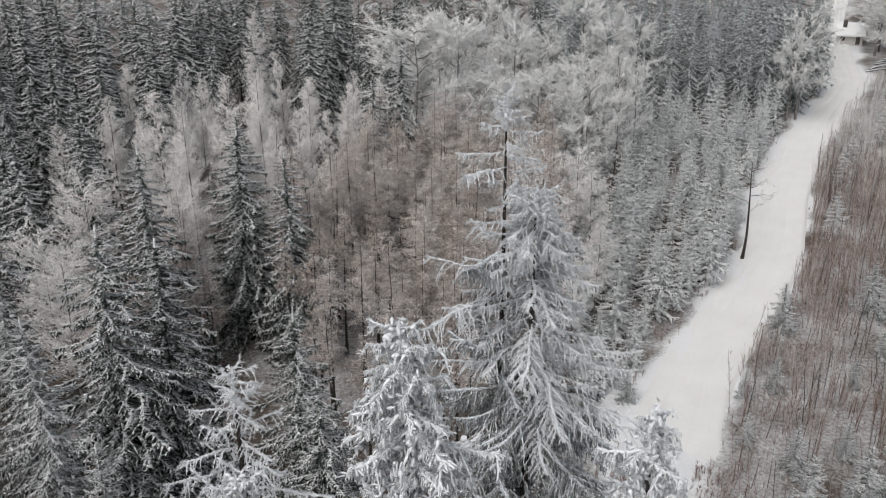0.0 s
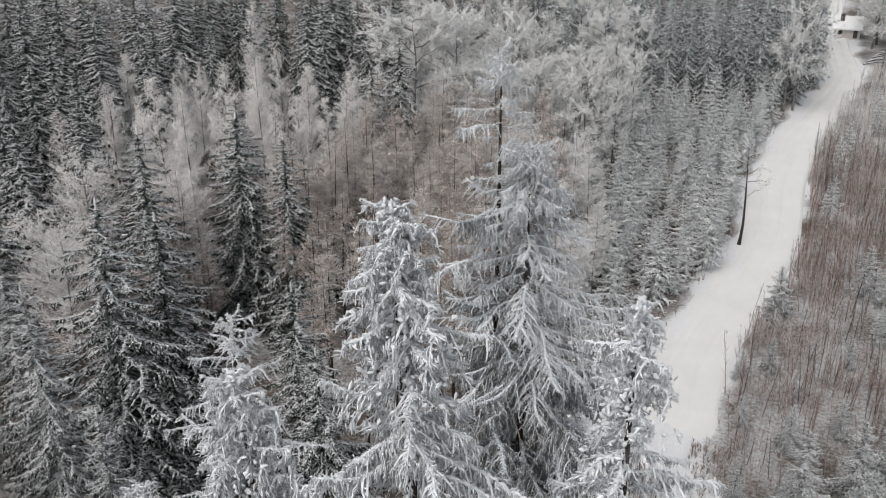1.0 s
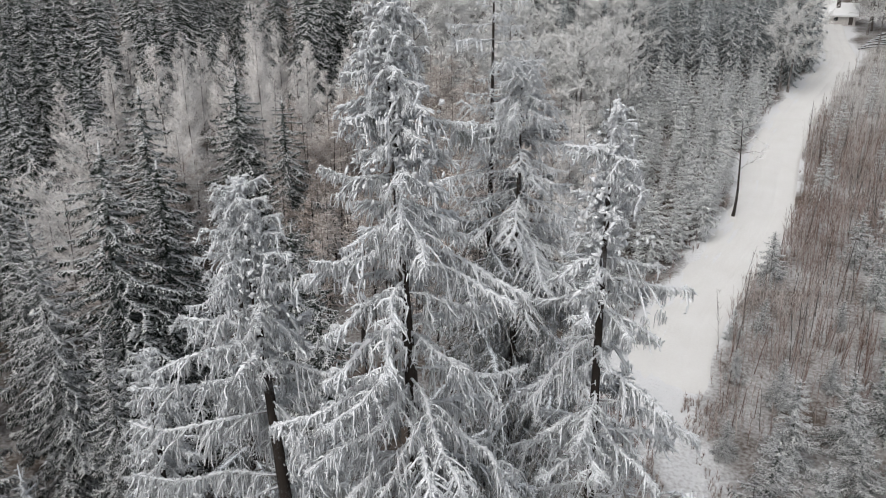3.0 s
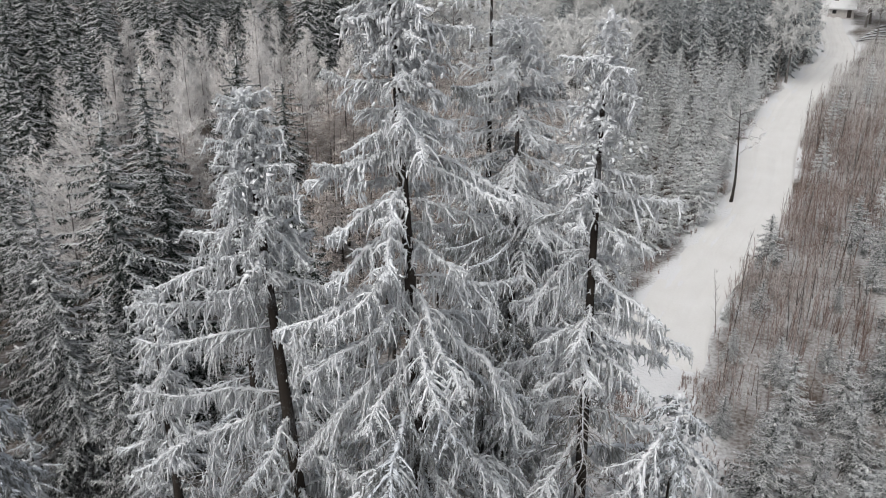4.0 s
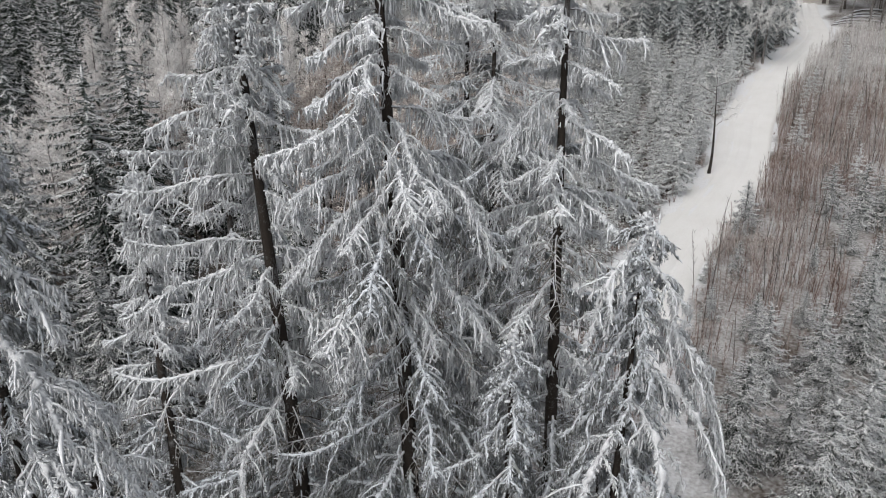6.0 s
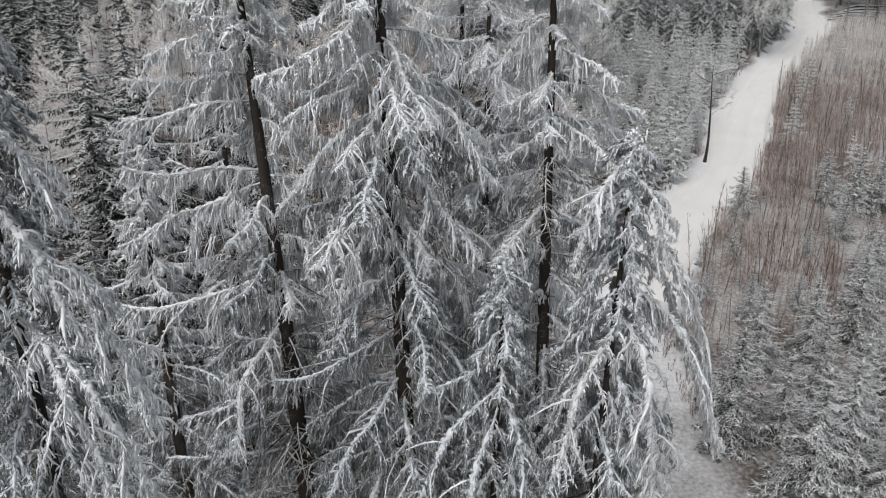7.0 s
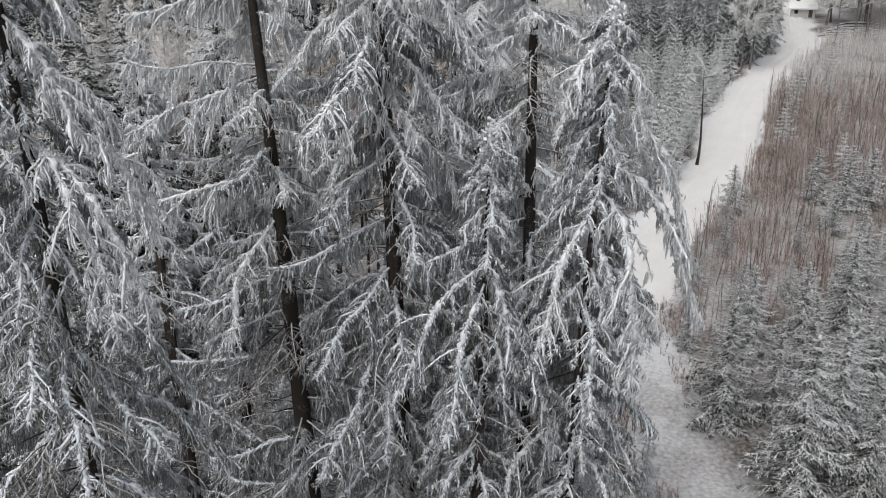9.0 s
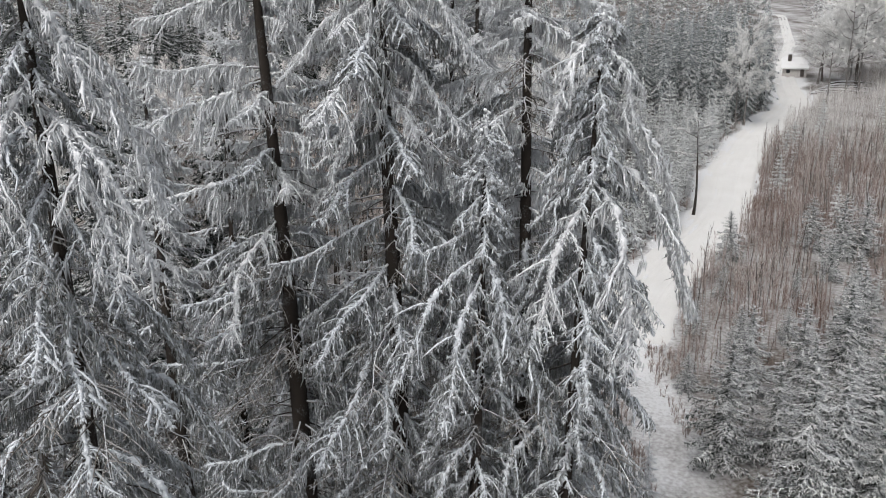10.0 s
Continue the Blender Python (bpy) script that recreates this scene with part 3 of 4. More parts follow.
def spray(seed, length, twigs, thick, fan=0.15, hang=8.0, droop=0.3, lift=0.24, subs=2, white=0.55, top=14):
    """A bough of a younger spruce along +x: dark needled twigs in a fan with white frosted ends, a white ridge on top and dark twigs below."""
    rng = np.random.default_rng(seed)
    g = Soup()
    wob = rng.normal(0, 0.03 * length, 2)

    def axis(s):
        s = np.asarray(s)
        return np.stack([length * s * (1 - 0.06 * s), wob[0] * np.sin(s * 4) + wob[1] * np.sin(s * 8), length * (0.08 * s - droop * s ** 2 + lift * s ** 4)], -1)

    s = np.linspace(0, 1, 4)
    g.tubes(axis(s)[None], (thick * 0.8 * (1 - 0.7 * s))[None], 3, 0)
    m = int(top * length)
    p = axis(rng.uniform(0.1, 1.0, m)) + rng.normal(0, 0.5 * thick, (m, 3)) + [0, 0, thick * 0.6]
    way = np.stack([rng.uniform(0.2, 1.0, m), rng.normal(0, 0.75, m), rng.normal(0.05, 0.2, m)], -1)
    g.spikes(p, p + way * (rng.uniform(0.06, 0.15, m) * length ** 0.5)[:, None], thick * rng.uniform(0.7, 1.3, m), 2)
    n = max(4, int(twigs * length))
    s = np.sort(rng.uniform(0.03, 1.0, n))
    a = axis(s)
    side = np.where(np.arange(n) % 2 == 0, 1.0, -1.0)
    ang = np.radians(rng.uniform(28, 68, n))
    l2 = (0.08 * length ** 0.5 + fan * length * np.sin(np.pi * np.clip(s * 0.8 + 0.16, 0, 1)) ** 0.8) * rng.uniform(0.55, 1.15, n)
    way = np.stack([np.cos(ang), side * np.sin(ang), rng.normal(-0.12, 0.12, n) - 0.15 * s], -1)
    b = a + way * l2[:, None]
    b[:, 2] -= rng.uniform(0.05, 0.3, n) * l2

    def frosted(p, q, girth):
        c = p + (q - p) * rng.uniform(0.2, 0.55, len(p))[:, None]
        g.spikes(p, p + (q - p) * 0.92, girth * 1.35, 1)
        up = rng.random(len(p)) < white + 0.25
        g.spikes(c[up] + [0, 0, thick * 0.5], q[up] + [0, 0, thick * 0.4], girth[up] * rng.uniform(0.9, 1.5, up.sum()), 2)

    frosted(a, b, thick * rng.uniform(0.7, 1.1, n))
    if subs:
        i = np.repeat(np.arange(n), subs)
        u = rng.uniform(0.3, 0.95, n * subs)[:, None]
        p = a[i] + (b[i] - a[i]) * u
        d = (b - a)[i] / l2[i][:, None] * 0.8 + rng.normal(0, 0.45, (n * subs, 3)) * [1, 1, 0.5] + [0.3, 0, -0.1]
        frosted(p, p + d * (l2[i] * rng.uniform(0.3, 0.6, n * subs))[:, None], thick * rng.uniform(0.65, 1.05, n * subs))
    m = int(hang * length)
    if m:
        i = rng.integers(0, n, m)
        p = a[i] + (b[i] - a[i]) * rng.uniform(0, 0.8, m)[:, None]
        g.spikes(p, p + np.stack([rng.normal(0.1, 0.3, m), rng.normal(0, 0.3, m), -np.ones(m)], -1) * (rng.uniform(0.08, 0.24, m) * length ** 0.5)[:, None], thick * rng.uniform(1.0, 1.7, m), 1)
    return g.arrays()


def spray_kit(seed, n, length, **kw):
    return length, [spray(seed + i, length, **kw) for i in range(n)]


MID_KIT = spray_kit(300, 6, 2.2, twigs=10, thick=0.026, hang=26, white=0.6, top=30)
LOW_KIT = spray_kit(330, 6, 1.9, twigs=7, thick=0.034, hang=14, subs=1, white=0.6, top=22)
BUSH_KIT = spray_kit(340, 6, 1.5, twigs=8, thick=0.04, hang=4, subs=1, lift=0.3, white=1.0, top=18, fan=0.2)
FIR_KIT = spray_kit(320, 6, 1.4, twigs=13, thick=0.017, hang=22, lift=0.28, white=0.9, top=36, fan=0.18)
RICH_KIT = crown_kit(345, 6, 2.0, sides_per_m=14, hang_per_m=15, hang=0.3, spikes=24, thick=0.02, wood=0.016, fan=0.22, rise=0.1, sag=0.34, lift=0.14, hang_k=1, axis_k=5, spike=0.05)
TINY_KIT = crown_kit(360, 4, sides_per_m=4, hang_per_m=0, hang=0.2, spikes=0, thick=0.08, wood=0.03, fan=0.42, rise=0.06, sag=0.22, lift=0.1, hang_k=1, ridge=0, axis_k=2)


def spruce_arrays(seed, h, radius, base, count, kit, pitches, shape=1.0, fill=30):
    rng = np.random.default_rng(seed)
    at = trunk_line(rng, h, (0, 0), 0.05)
    g = Soup()
    for s, az, length, pitch in bough_plan(rng, h, base, radius, count, pitches[0], pitches[1], shape, 0.0, 6.0 / count):
        g.add(*moved(kit[1][int(rng.integers(len(kit[1])))], bough_pose(at(s), az, pitch, length / kit[0], rng.uniform(-10, 10))))
    s = np.linspace(0.97, 1.0, 4)
    g.tubes(at(s)[None], np.array([[0.03, 0.04, 0.03, 0.01]]), 4, 2, None, 0.3, rng)
    # dark inner twigs round the trunk
    n = int(fill * h)
    if n:
        s = rng.uniform(base, 0.97, n)
        p = at(s)
        az = rng.uniform(0, 6.283, n)
        reach = np.minimum(radius * 0.45, 0.1 + 0.16 * (1 - s) * h) * rng.uniform(0.4, 1.0, n)
        g.spikes(p, p + np.stack([np.cos(az), np.sin(az), rng.uniform(-0.9, -0.2, n)], -1) * reach[:, None], 0.05 * rng.uniform(0.6, 1.4, n), 1)
    return g, at, rng


def stand_tree(name, seed, h, radius, base, count, kit, mats, r0, pitches=(-25, 22), shape=1.0, bark=BARK):
    """A model tree at the origin, with trunk and crown, to be copied through the stands."""
    g, at, rng = spruce_arrays(seed, h, radius, base, count, kit, pitches, shape)
    tree = new(name)
    child("trunk", trunk_mesh("trunk", at, r0, [bark], 8, 6, rng, 0, h), tree)
    child("crown", g.mesh("crown", mats), tree)
    return tree, h


def wispy_tree(name, seed, h, radius, base, twigs, mats, r0, rise, thick, limb_n=34, cone=True, twig_len=0.5, droop=0.1, bark=STEM):
    """A leafless larch or birch: a thin trunk, slender limbs and a haze of fine twigs."""
    rng = np.random.default_rng(seed)
    at = trunk_line(rng, h, (rng.normal(0, 0.2), rng.normal(0, 0.2)), 0.12)
    tree = new(name)
    child("trunk", trunk_mesh("trunk", at, r0, [bark], 9, 6, rng, 0, h), tree)
    g = Soup()
    f = rng.uniform(0, 1, limb_n) ** 0.8
    s = 0.97 - f * (0.97 - base)
    a = at(s)
    az = np.arange(limb_n) * 2.4 + rng.uniform(-0.4, 0.4, limb_n)
    if cone:
        reach = radius * (0.12 + 0.88 * np.clip(f * 1.3, 0, 1) ** 0.7)
        reach = np.where(f > 0.75, reach * (1 - (f - 0.75) * 1.6), reach)
    else:
        reach = radius * np.sin(np.pi * np.clip(f * 0.8 + 0.15, 0, 1)) ** 0.6
    reach = reach * rng.uniform(0.7, 1.15, limb_n)
    up = rise + rng.normal(0, 0.14, limb_n)
    b = a + np.stack([np.cos(az), np.sin(az), up], -1) * reach[:, None]
    g.tubes(lines(a, b, 4, droop, 0.05, rng), taper(thick * 1.5, thick * 0.5, limb_n, 4, rng, 0.3), 3, 0)
    i = rng.choice(limb_n, twigs, p=reach / reach.sum())
    u = rng.uniform(0.12, 1.0, twigs) ** 0.8
    p = a[i] + (b[i] - a[i]) * u[:, None]
    p[:, 2] -= droop * reach[i] * u ** 2
    p += rng.normal(0, 0.11, (twigs, 3))
    d = (b - a)[i] / (np.linalg.norm(b - a, axis=1)[i][:, None] + 1e-6)
    d = d * 0.55 + rng.normal(0, 0.65, (twigs, 3)) + [0, 0, 0.15 if rise > 0.2 else -0.15]
    d /= np.linalg.norm(d, axis=1, keepdims=True)
    l = twig_len * rng.uniform(0.4, 1.2, twigs)
    g.spikes(p, p + d * l[:, None], thick * rng.uniform(0.7, 1.3, twigs), 0)
    child("crown", g.mesh("crown", mats), tree)
    return tree, h


def broad_tree(name, seed, h, radius, mats, r0=0.2, limbs=9, subs=7, twigs=13, fork=0.3, thick=0.03, weep=0.2, bark=STEM):
    """A leafless broadleaf tree: limbs that fork twice and end in rimed twigs."""
    rng = np.random.default_rng(seed)
    at = trunk_line(rng, h * 0.85, (rng.normal(0, 0.3), rng.normal(0, 0.3)), 0.2)
    tree = new(name)
    child("trunk", trunk_mesh("trunk", at, r0, [bark], 10, 7, rng, 0, h), tree)
    g = Soup()
    s = np.linspace(fork, 0.98, limbs)
    a = at(s)
    az = np.arange(limbs) * 2.4 + rng.uniform(-0.5, 0.5, limbs)
    reach = radius * (1.05 - 0.7 * ((s - fork) / (1 - fork)) ** 1.5) * rng.uniform(0.8, 1.15, limbs)
    b = a + np.stack([np.cos(az), np.sin(az), rng.uniform(0.35, 0.8, limbs)], -1) * reach[:, None]
    p1 = lines(a, b, 6, 0.12, 0.04, rng)
    g.tubes(p1, taper(r0 * 0.3, thick * 0.7, limbs, 6, rng, 0.2), 5, 1)
    n2 = limbs * subs
    i = np.repeat(np.arange(limbs), subs)
    u = rng.uniform(0.25, 1.0, n2)
    a2 = a[i] + (b[i] - a[i]) * u[:, None]
    a2[:, 2] -= 0.12 * reach[i] * u ** 2
    d = (b - a)[i] / reach[i][:, None] * 0.7 + rng.normal(0, 0.5, (n2, 3)) + [0, 0, 0.15]
    l2 = radius * 0.42 * rng.uniform(0.5, 1.2, n2)
    b2 = a2 + d * l2[:, None]
    g.tubes(lines(a2, b2, 4, weep, 0.05, rng), taper(thick * 1.2, thick * 0.7, n2, 4, rng, 0.3), 3, 0)
    n3 = n2 * twigs
    i = np.repeat(np.arange(n2), twigs)
    u = rng.uniform(0.1, 1.05, n3)
    a3 = a2[i] + (b2[i] - a2[i]) * u[:, None]
    a3[:, 2] -= weep * np.linalg.norm(b2 - a2, axis=1)[i] * u ** 2
    d = (b2 - a2)[i] * 0.35 / (l2[i][:, None]) + rng.normal(0, 0.55, (n3, 3)) - [0, 0, weep]
    b3 = a3 + d * (radius * 0.14 * rng.uniform(0.4, 1.2, n3))[:, None]
    g.spikes(a3, b3, thick * rng.uniform(0.7, 1.2, n3), 0)
    child("crown", g.mesh("crown", mats), tree)
    return tree, h


FIR_MATS = [BRANCH, FIRGREEN, FIR_TOP]
SPRUCE_MATS, ROW_MATS, YOUNG_MATS = [BRANCH, SPRUCE, SPRUCE_TOP], [BRANCH, ROWGREEN, ROW_TOP], [YOUNG, YOUNG, FIR_TOP]
MODELS = {
    "spruce": [stand_tree("spruce", 400 + i, 15, 3.1, 0.1, 170, MID_KIT, SPRUCE_MATS, 0.12, (-8, 42), 1.2 + 0.1 * (i % 3)) for i in range(4)],
    "far": [stand_tree("spruce", 410 + i, 15, 2.9, 0.16, 140, LOW_KIT, SPRUCE_MATS, 0.1, (-8, 42), 1.15 + 0.1 * (i % 2)) for i in range(4)],
    "row": [stand_tree("spruce", 420 + i, 12, 1.7, 0.05, 120, LOW_KIT, ROW_MATS, 0.08, (-8, 40), 0.9) for i in range(4)],
    "young": [stand_tree("young_spruce", 440 + i, 5, 1.3, 0.03, 74, BUSH_KIT, YOUNG_MATS, 0.03, (-26, 20), 1.05) for i in range(5)],
    "fir": [stand_tree("young_spruce", 450 + i, 6, 1.9, 0.03, 110, FIR_KIT, FIR_MATS, 0.05, (-24, 24), 1.15) for i in range(4)],
    "shaded": [stand_tree("frosted_spruce", 455 + i, 19, 2.5, 0.25, 120, RICH_KIT, TWIG_MATS, 0.16, (-10, 34), 1.05) for i in range(2)],
    "white": [stand_tree("frosted_spruce", 437 + i, 16, 2.8, 0.12, 190, MID_KIT, FIR_MATS, 0.14, (-14, 34), 1.1) for i in range(2)],
    "rimed": [stand_tree("frosted_spruce", 457 + i, 19, 2.7, 0.25, 130, RICH_KIT, [BRANCH, RIME, THIN_RIDGE], 0.16, (-10, 34), 1.05) for i in range(3)],
    "cone": [wispy_tree("larch", 460 + i, 14, 1.75, 0.2, 4200, [CONE], 0.1, 0.9, 0.02, 130, True, 0.36, 0.0) for i in range(3)],
    "brown": [wispy_tree("larch", 470 + i, 13, 2.0, 0.38, 2600, [LARCH], 0.1, 0.12, 0.019, 110, True, 0.46, 0.1) for i in range(4)],
    "bare": [wispy_tree("larch", 475 + i, 13, 1.7, 0.6, 1500, [LARCH], 0.15, 0.1, 0.018, 60, True, 0.45, 0.1, BARK) for i in range(3)],
    "birch": [wispy_tree("birch", 480 + i, 12, 2.4, 0.3, 4200, [CONE], 0.09, 0.6, 0.018, 110, False, 0.38, 0.12) for i in range(2)],
    "broad": [broad_tree("beech", 490 + i, 14, 4.2, [HARDWOOD, STEM], 0.18, 14, 13, 46, 0.3, 0.021) for i in range(3)],
}


def plant(kind, x, y, h, label, category="tree", group="", seed=0, sink=0.1, wide=1.0):
    pick = random.Random(seed * 7919 + int(x * 31) + int(y * 17))
    model, own = pick.choice(MODELS[kind])
    k = h / own
    z = float(ground_z(x, y)) - sink
    turn = Matrix.Translation((x, y, z)) @ Euler((radians(pick.uniform(-1.5, 1.5)), radians(pick.uniform(-1.5, 1.5)), radians(pick.uniform(0, 360)))).to_matrix().to_4x4()
    made = copy_thing(model, turn)
    made.scale = (k * wide, k * wide, k)
    return tagged(made, label, category, group)


# ---------------------------------------------------------------- ground and road
def grid_mesh(name, xs, ys, mats, pick=None):
    gx, gy = np.meshgrid(xs, ys)
    v = np.stack([gx, gy, ground_z(gx, gy)], -1).reshape(-1, 3)
    nx = len(xs)
    i = (np.arange(len(ys) - 1)[:, None] * nx + np.arange(nx - 1)[None]).ravel()
    q = np.stack([i, i + 1, i + nx + 1, i + nx], -1)
    me = mesh_from(name, v, q, np.zeros(len(q)), mats)
    me.attributes.new("clean_snow", "FLOAT", "POINT").data.foreach_set("value", pick(v).astype(np.float32))
    return me


def open_snow(c):
    """Clean snow beside the road and on the clearing, litter and thin snow under the trees."""
    d = (c[:, 0] - road_x(c[:, 1])) * 0.9
    wob = 0.8 * np.sin(c[:, 1] * 0.45) + 0.6 * np.sin(c[:, 1] * 1.1 + 1)
    glade = np.clip(1.3 - np.hypot((c[:, 0] + 5.8) / 6.0, (c[:, 1] - 53) / 8.0), 0, 0.14)
    brushy = glade + 0.14 * np.clip((d - 3) / 2, 0, 1) * np.clip((60 - d) / 5, 0, 1)
    near = np.interp(c[:, 1], [30, 42, 128, 140], [0.36, 1.0, 1.0, 0.3])
    return brushy + near * np.clip((d + 3.6 + wob * 0.6 + 1.4 * np.clip((50 - c[:, 1]) / 6, 0, 1)) / 1.4, 0, 1) * np.clip((3.2 + wob * 0.6 - d) / 1.6, 0, 1)


xs = np.concatenate([[-1500, -700, -350, -220, -150], np.arange(-110, 120, 1.0), [125, 150, 200, 300, 600, 1500]])
ys = np.concatenate([[-1200, -500, -200, -100], np.arange(-60, 190, 1.0), [195, 215, 240, 280, 330, 400, 520, 800, 1600]])
tagged(new("ground", grid_mesh("ground", xs, ys, [FLOOR], open_snow)), "gently rising forest floor under thin patchy snow", "ground", "", "structure")


def road_material():
    m, n, l, b = node_material("packed_road_snow")
    broad, fine = noise_at(n, l, 0.5, 5), noise_at(n, l, 7.0, 7)
    f = maths(n, l, "ADD", maths(n, l, "MULTIPLY", broad, 0.7), maths(n, l, "MULTIPLY", fine, 0.5))
    f = maths(n, l, "SUBTRACT", f, 0.1, True)
    l.new(mixed(n, l, f, (0.55, 0.54, 0.52), (0.67, 0.67, 0.665)), b.inputs["Base Color"])
    b.inputs["Roughness"].default_value = 0.75
    bump = n.new("ShaderNodeBump")
    bump.inputs["Strength"].default_value, bump.inputs["Distance"].default_value = 0.5, 0.06
    l.new(fine, bump.inputs["Height"])
    l.new(bump.outputs[0], b.inputs["Normal"])
    return m


def build_road():
    y = np.arange(36.5, 235, 0.5)
    x = np.convolve(np.pad(road_x(y), 6, "edge"), np.ones(13) / 13, "valid")
    slope = np.gradient(x, y)
    nx, ny = 1 / np.hypot(1, slope), -slope / np.hypot(1, slope)
    off = np.linspace(-2.7, 2.7, 37)
    rng = np.random.default_rng(7)
    wander = np.interp(y, np.arange(-20, 260, 6), rng.normal(0, 0.12, 47)) + 0 * y
    rows = []
    for k, o in enumerate(off):
        d = o - wander
        z = SLOPE * y + 0.02 - 0.35 * np.clip((42.5 - y) / 5, 0, 1) - 0.3 * np.clip((abs(o) - 2.2) / 0.5, 0, 1) ** 2
        for c, deep in ((-0.85, 0.11), (0.85, 0.11), (-0.4, 0.05), (1.3, 0.05), (-1.5, 0.04)):
            z = z - deep * np.interp(y, [36, 47], [0.0, 1.0]) * np.exp(-((d - c) / 0.17) ** 2)
        z = z + 0.05 * np.exp(-(d / 0.4) ** 2) + rng.normal(0, 0.01, len(y)) + 0.05 * np.sin(y * 0.9 + o * 1.7) * np.sin(y * 0.37 - o)
        o = o * np.interp(y, [33, 41, 96, 150], [0.42, 1.0, 0.95, 0.45])
        rows.append(np.stack([x + nx * o, y + ny * o, z], -1))
    v = np.stack(rows, 1).reshape(-1, 3)
    c = len(off)
    i = (np.arange(len(y) - 1)[:, None] * c + np.arange(c - 1)[None]).ravel()
    q = np.stack([i, i + 1, i + c + 1, i + c], -1)
    me = mesh_from("road", v, q, np.zeros(len(q)), [road_material()])
    me.polygons.foreach_set("use_smooth", np.ones(len(q), dtype=bool))
    tagged(new("road", me), "forest road of packed snow with wheel ruts", "road", "", "structure")


build_road()

# ---------------------------------------------------------------- the tall rimed trees in front
near_tree(0.75, 7.0, 28.6, (-1.15, 0.4), 2.5, 0.2, 11, "tall spruce thickly coated with white rime, boughs hanging", crest=1.0, bare=0.1, keyed=((25.6, 180, 1.3, 32), (25.6, -7, 1.7, 34), (23.9, -166, 1.9, 32), (23.8, -60, 1.8, 55), (22.9, -159, 2.2, 55), (23.3, -20, 2.3, 56), (21.5, -59, 1.5, 53), (21.2, -137, 1.8, 67), (22.0, -20, 2.1, 62), (23.9, 11, 1.6, 16), (26.4, -173, 0.9, -7), (27.4, 180, 0.6, 20), (27.2, 0, 1.0, 16), (25.4, -21, 1.5, 24), (25.6, -163, 1.1, 16)), falls=(14, 52))
near_tree(-1.05, 8.1, 26.2, (-1.35, 0.1), 2.4, 0.3, 12, "tall leaning spruce with bare dark trunk and rimed boughs", crest=0.8, gap=0.1, stubs=70, bare=0.75, r0=0.29, falls=(0, 26), keyed=((24.3, 180, 1.1, 15), (23.9, -176, 1.6, 28), (23.1, 177, 2.0, 9), (22.7, 177, 2.2, 18), (21.6, -177, 2.2, 5), (21.4, -167, 2.5, 30), (21.2, -105, 1.4, 26), (19.7, -174, 2.8, 18), (19.0, -122, 2.5, 71), (24.2, -25, 0.9, 44), (22.9, -31, 1.5, 67)))
near_tree(2.25, 7.3, 27.2, (0.2, 0.6), 2.2, 0.22, 13, "tall spruce with sparse rime-laden drooping boughs", crest=0.8, shape=0.9, step=0.5, gap=0.1, bare=0.35, bare_below=0.84, r0=0.21, keyed=((24.8, 0, 1.2, 14), (24.4, -21, 0.9, 32), (23.0, -13, 1.5, 27), (22.5, -35, 1.2, 38), (24.0, -163, 1.5, 61), (22.1, -159, 0.9, 23), (26.6, -180, 0.6, 3)), falls=(10, 44))
near_tree(2.3, 4.9, 22.7, (1.0, 1.3), 2.6, 0.22, 14, "bent spruce weeping under bluish white rime", kit=NEEDLE, falls=(58, 80), shape=1.3, bare=0.3, bare_below=0.86, inner=16, r0=0.17, step=0.42, keyed=((22.1, -46, 1.5, 83), (21.5, -17, 2.8, 81), (20.5, -17, 3.3, 80), (20.1, -61, 3.3, 90), (19.8, -132, 2.8, 87), (22.3, -153, 1.8, 82), (21.0, 10, 2.2, 77)))
near_tree(1.15, 5.1, 21.0, (0.3, 0.9), 2.1, 0.2, 15, "slender spruce with long hanging boughs under rime", kit=NEEDLE, falls=(48, 80), inner=20, r0=0.2, bare=0.5, bare_below=0.8, step=0.5, keyed=((19.3, -171, 1.4, 36), (18.9, -150, 2.7, 74), (18.9, -58, 1.9, 80), (18.6, -121, 2.7, 80), (18.2, -33, 2.7, 80)), keyed_kit=NEEDLE)
near_tree(-3.3, 2.8, 25.2, (-0.75, 0.45), 3.0, 0.2, 16, "broad spruce with heavy white rime on drooping boughs", kit=NEEDLE, falls=(40, 76), shape=1.15, r0=0.23, bare=0.6, bare_below=0.74, step=0.5, keyed=((23.7, -13, 1.5, 72), (22.3, -11, 2.7, 74), (22.5, 0, 1.5, 56), (21.6, -27, 2.6, 72), (22.8, -33, 1.9, 74), (21.9, -100, 2.4, 88), (21.5, -46, 2.5, 76)))
near_tree(-5.0, 11.4, 21.6, (-0.4, 0.6), 2.3, 0.4, 17, "spruce with thin dark trunk and grey rimed twigs", gap=0.2, stubs=80, bare=0.7, r0=0.25)
near_tree(-4.9, 17.0, 22.4, (0.0, 0.2), 2.5, 0.25, 18, "sparse spruce with long level rimed boughs", kit=SPARSE, falls=(2, 12), shape=1.3, step=1.0)
near_tree(2.35, 20.1, 25.7, (0.0, 0.5), 3.9, 0.1, 19, "frosted larch with dark trunk and sweeping thin boughs", "frosted_larch", SPARSE, 0.2, (4, 46), 1.5, bare=0.4, bare_below=0.92, gap=0.02, inner=10, step=0.27)
near_tree(1.5, 20.9, 28.0, (0.1, 0.1), 2.8, 0.3, 20, "old larch with bare dark top and level frosted boughs", "frosted_larch", SPARSE, 0.17, (0, 10), 1.5, gap=0.3, step=1.1)

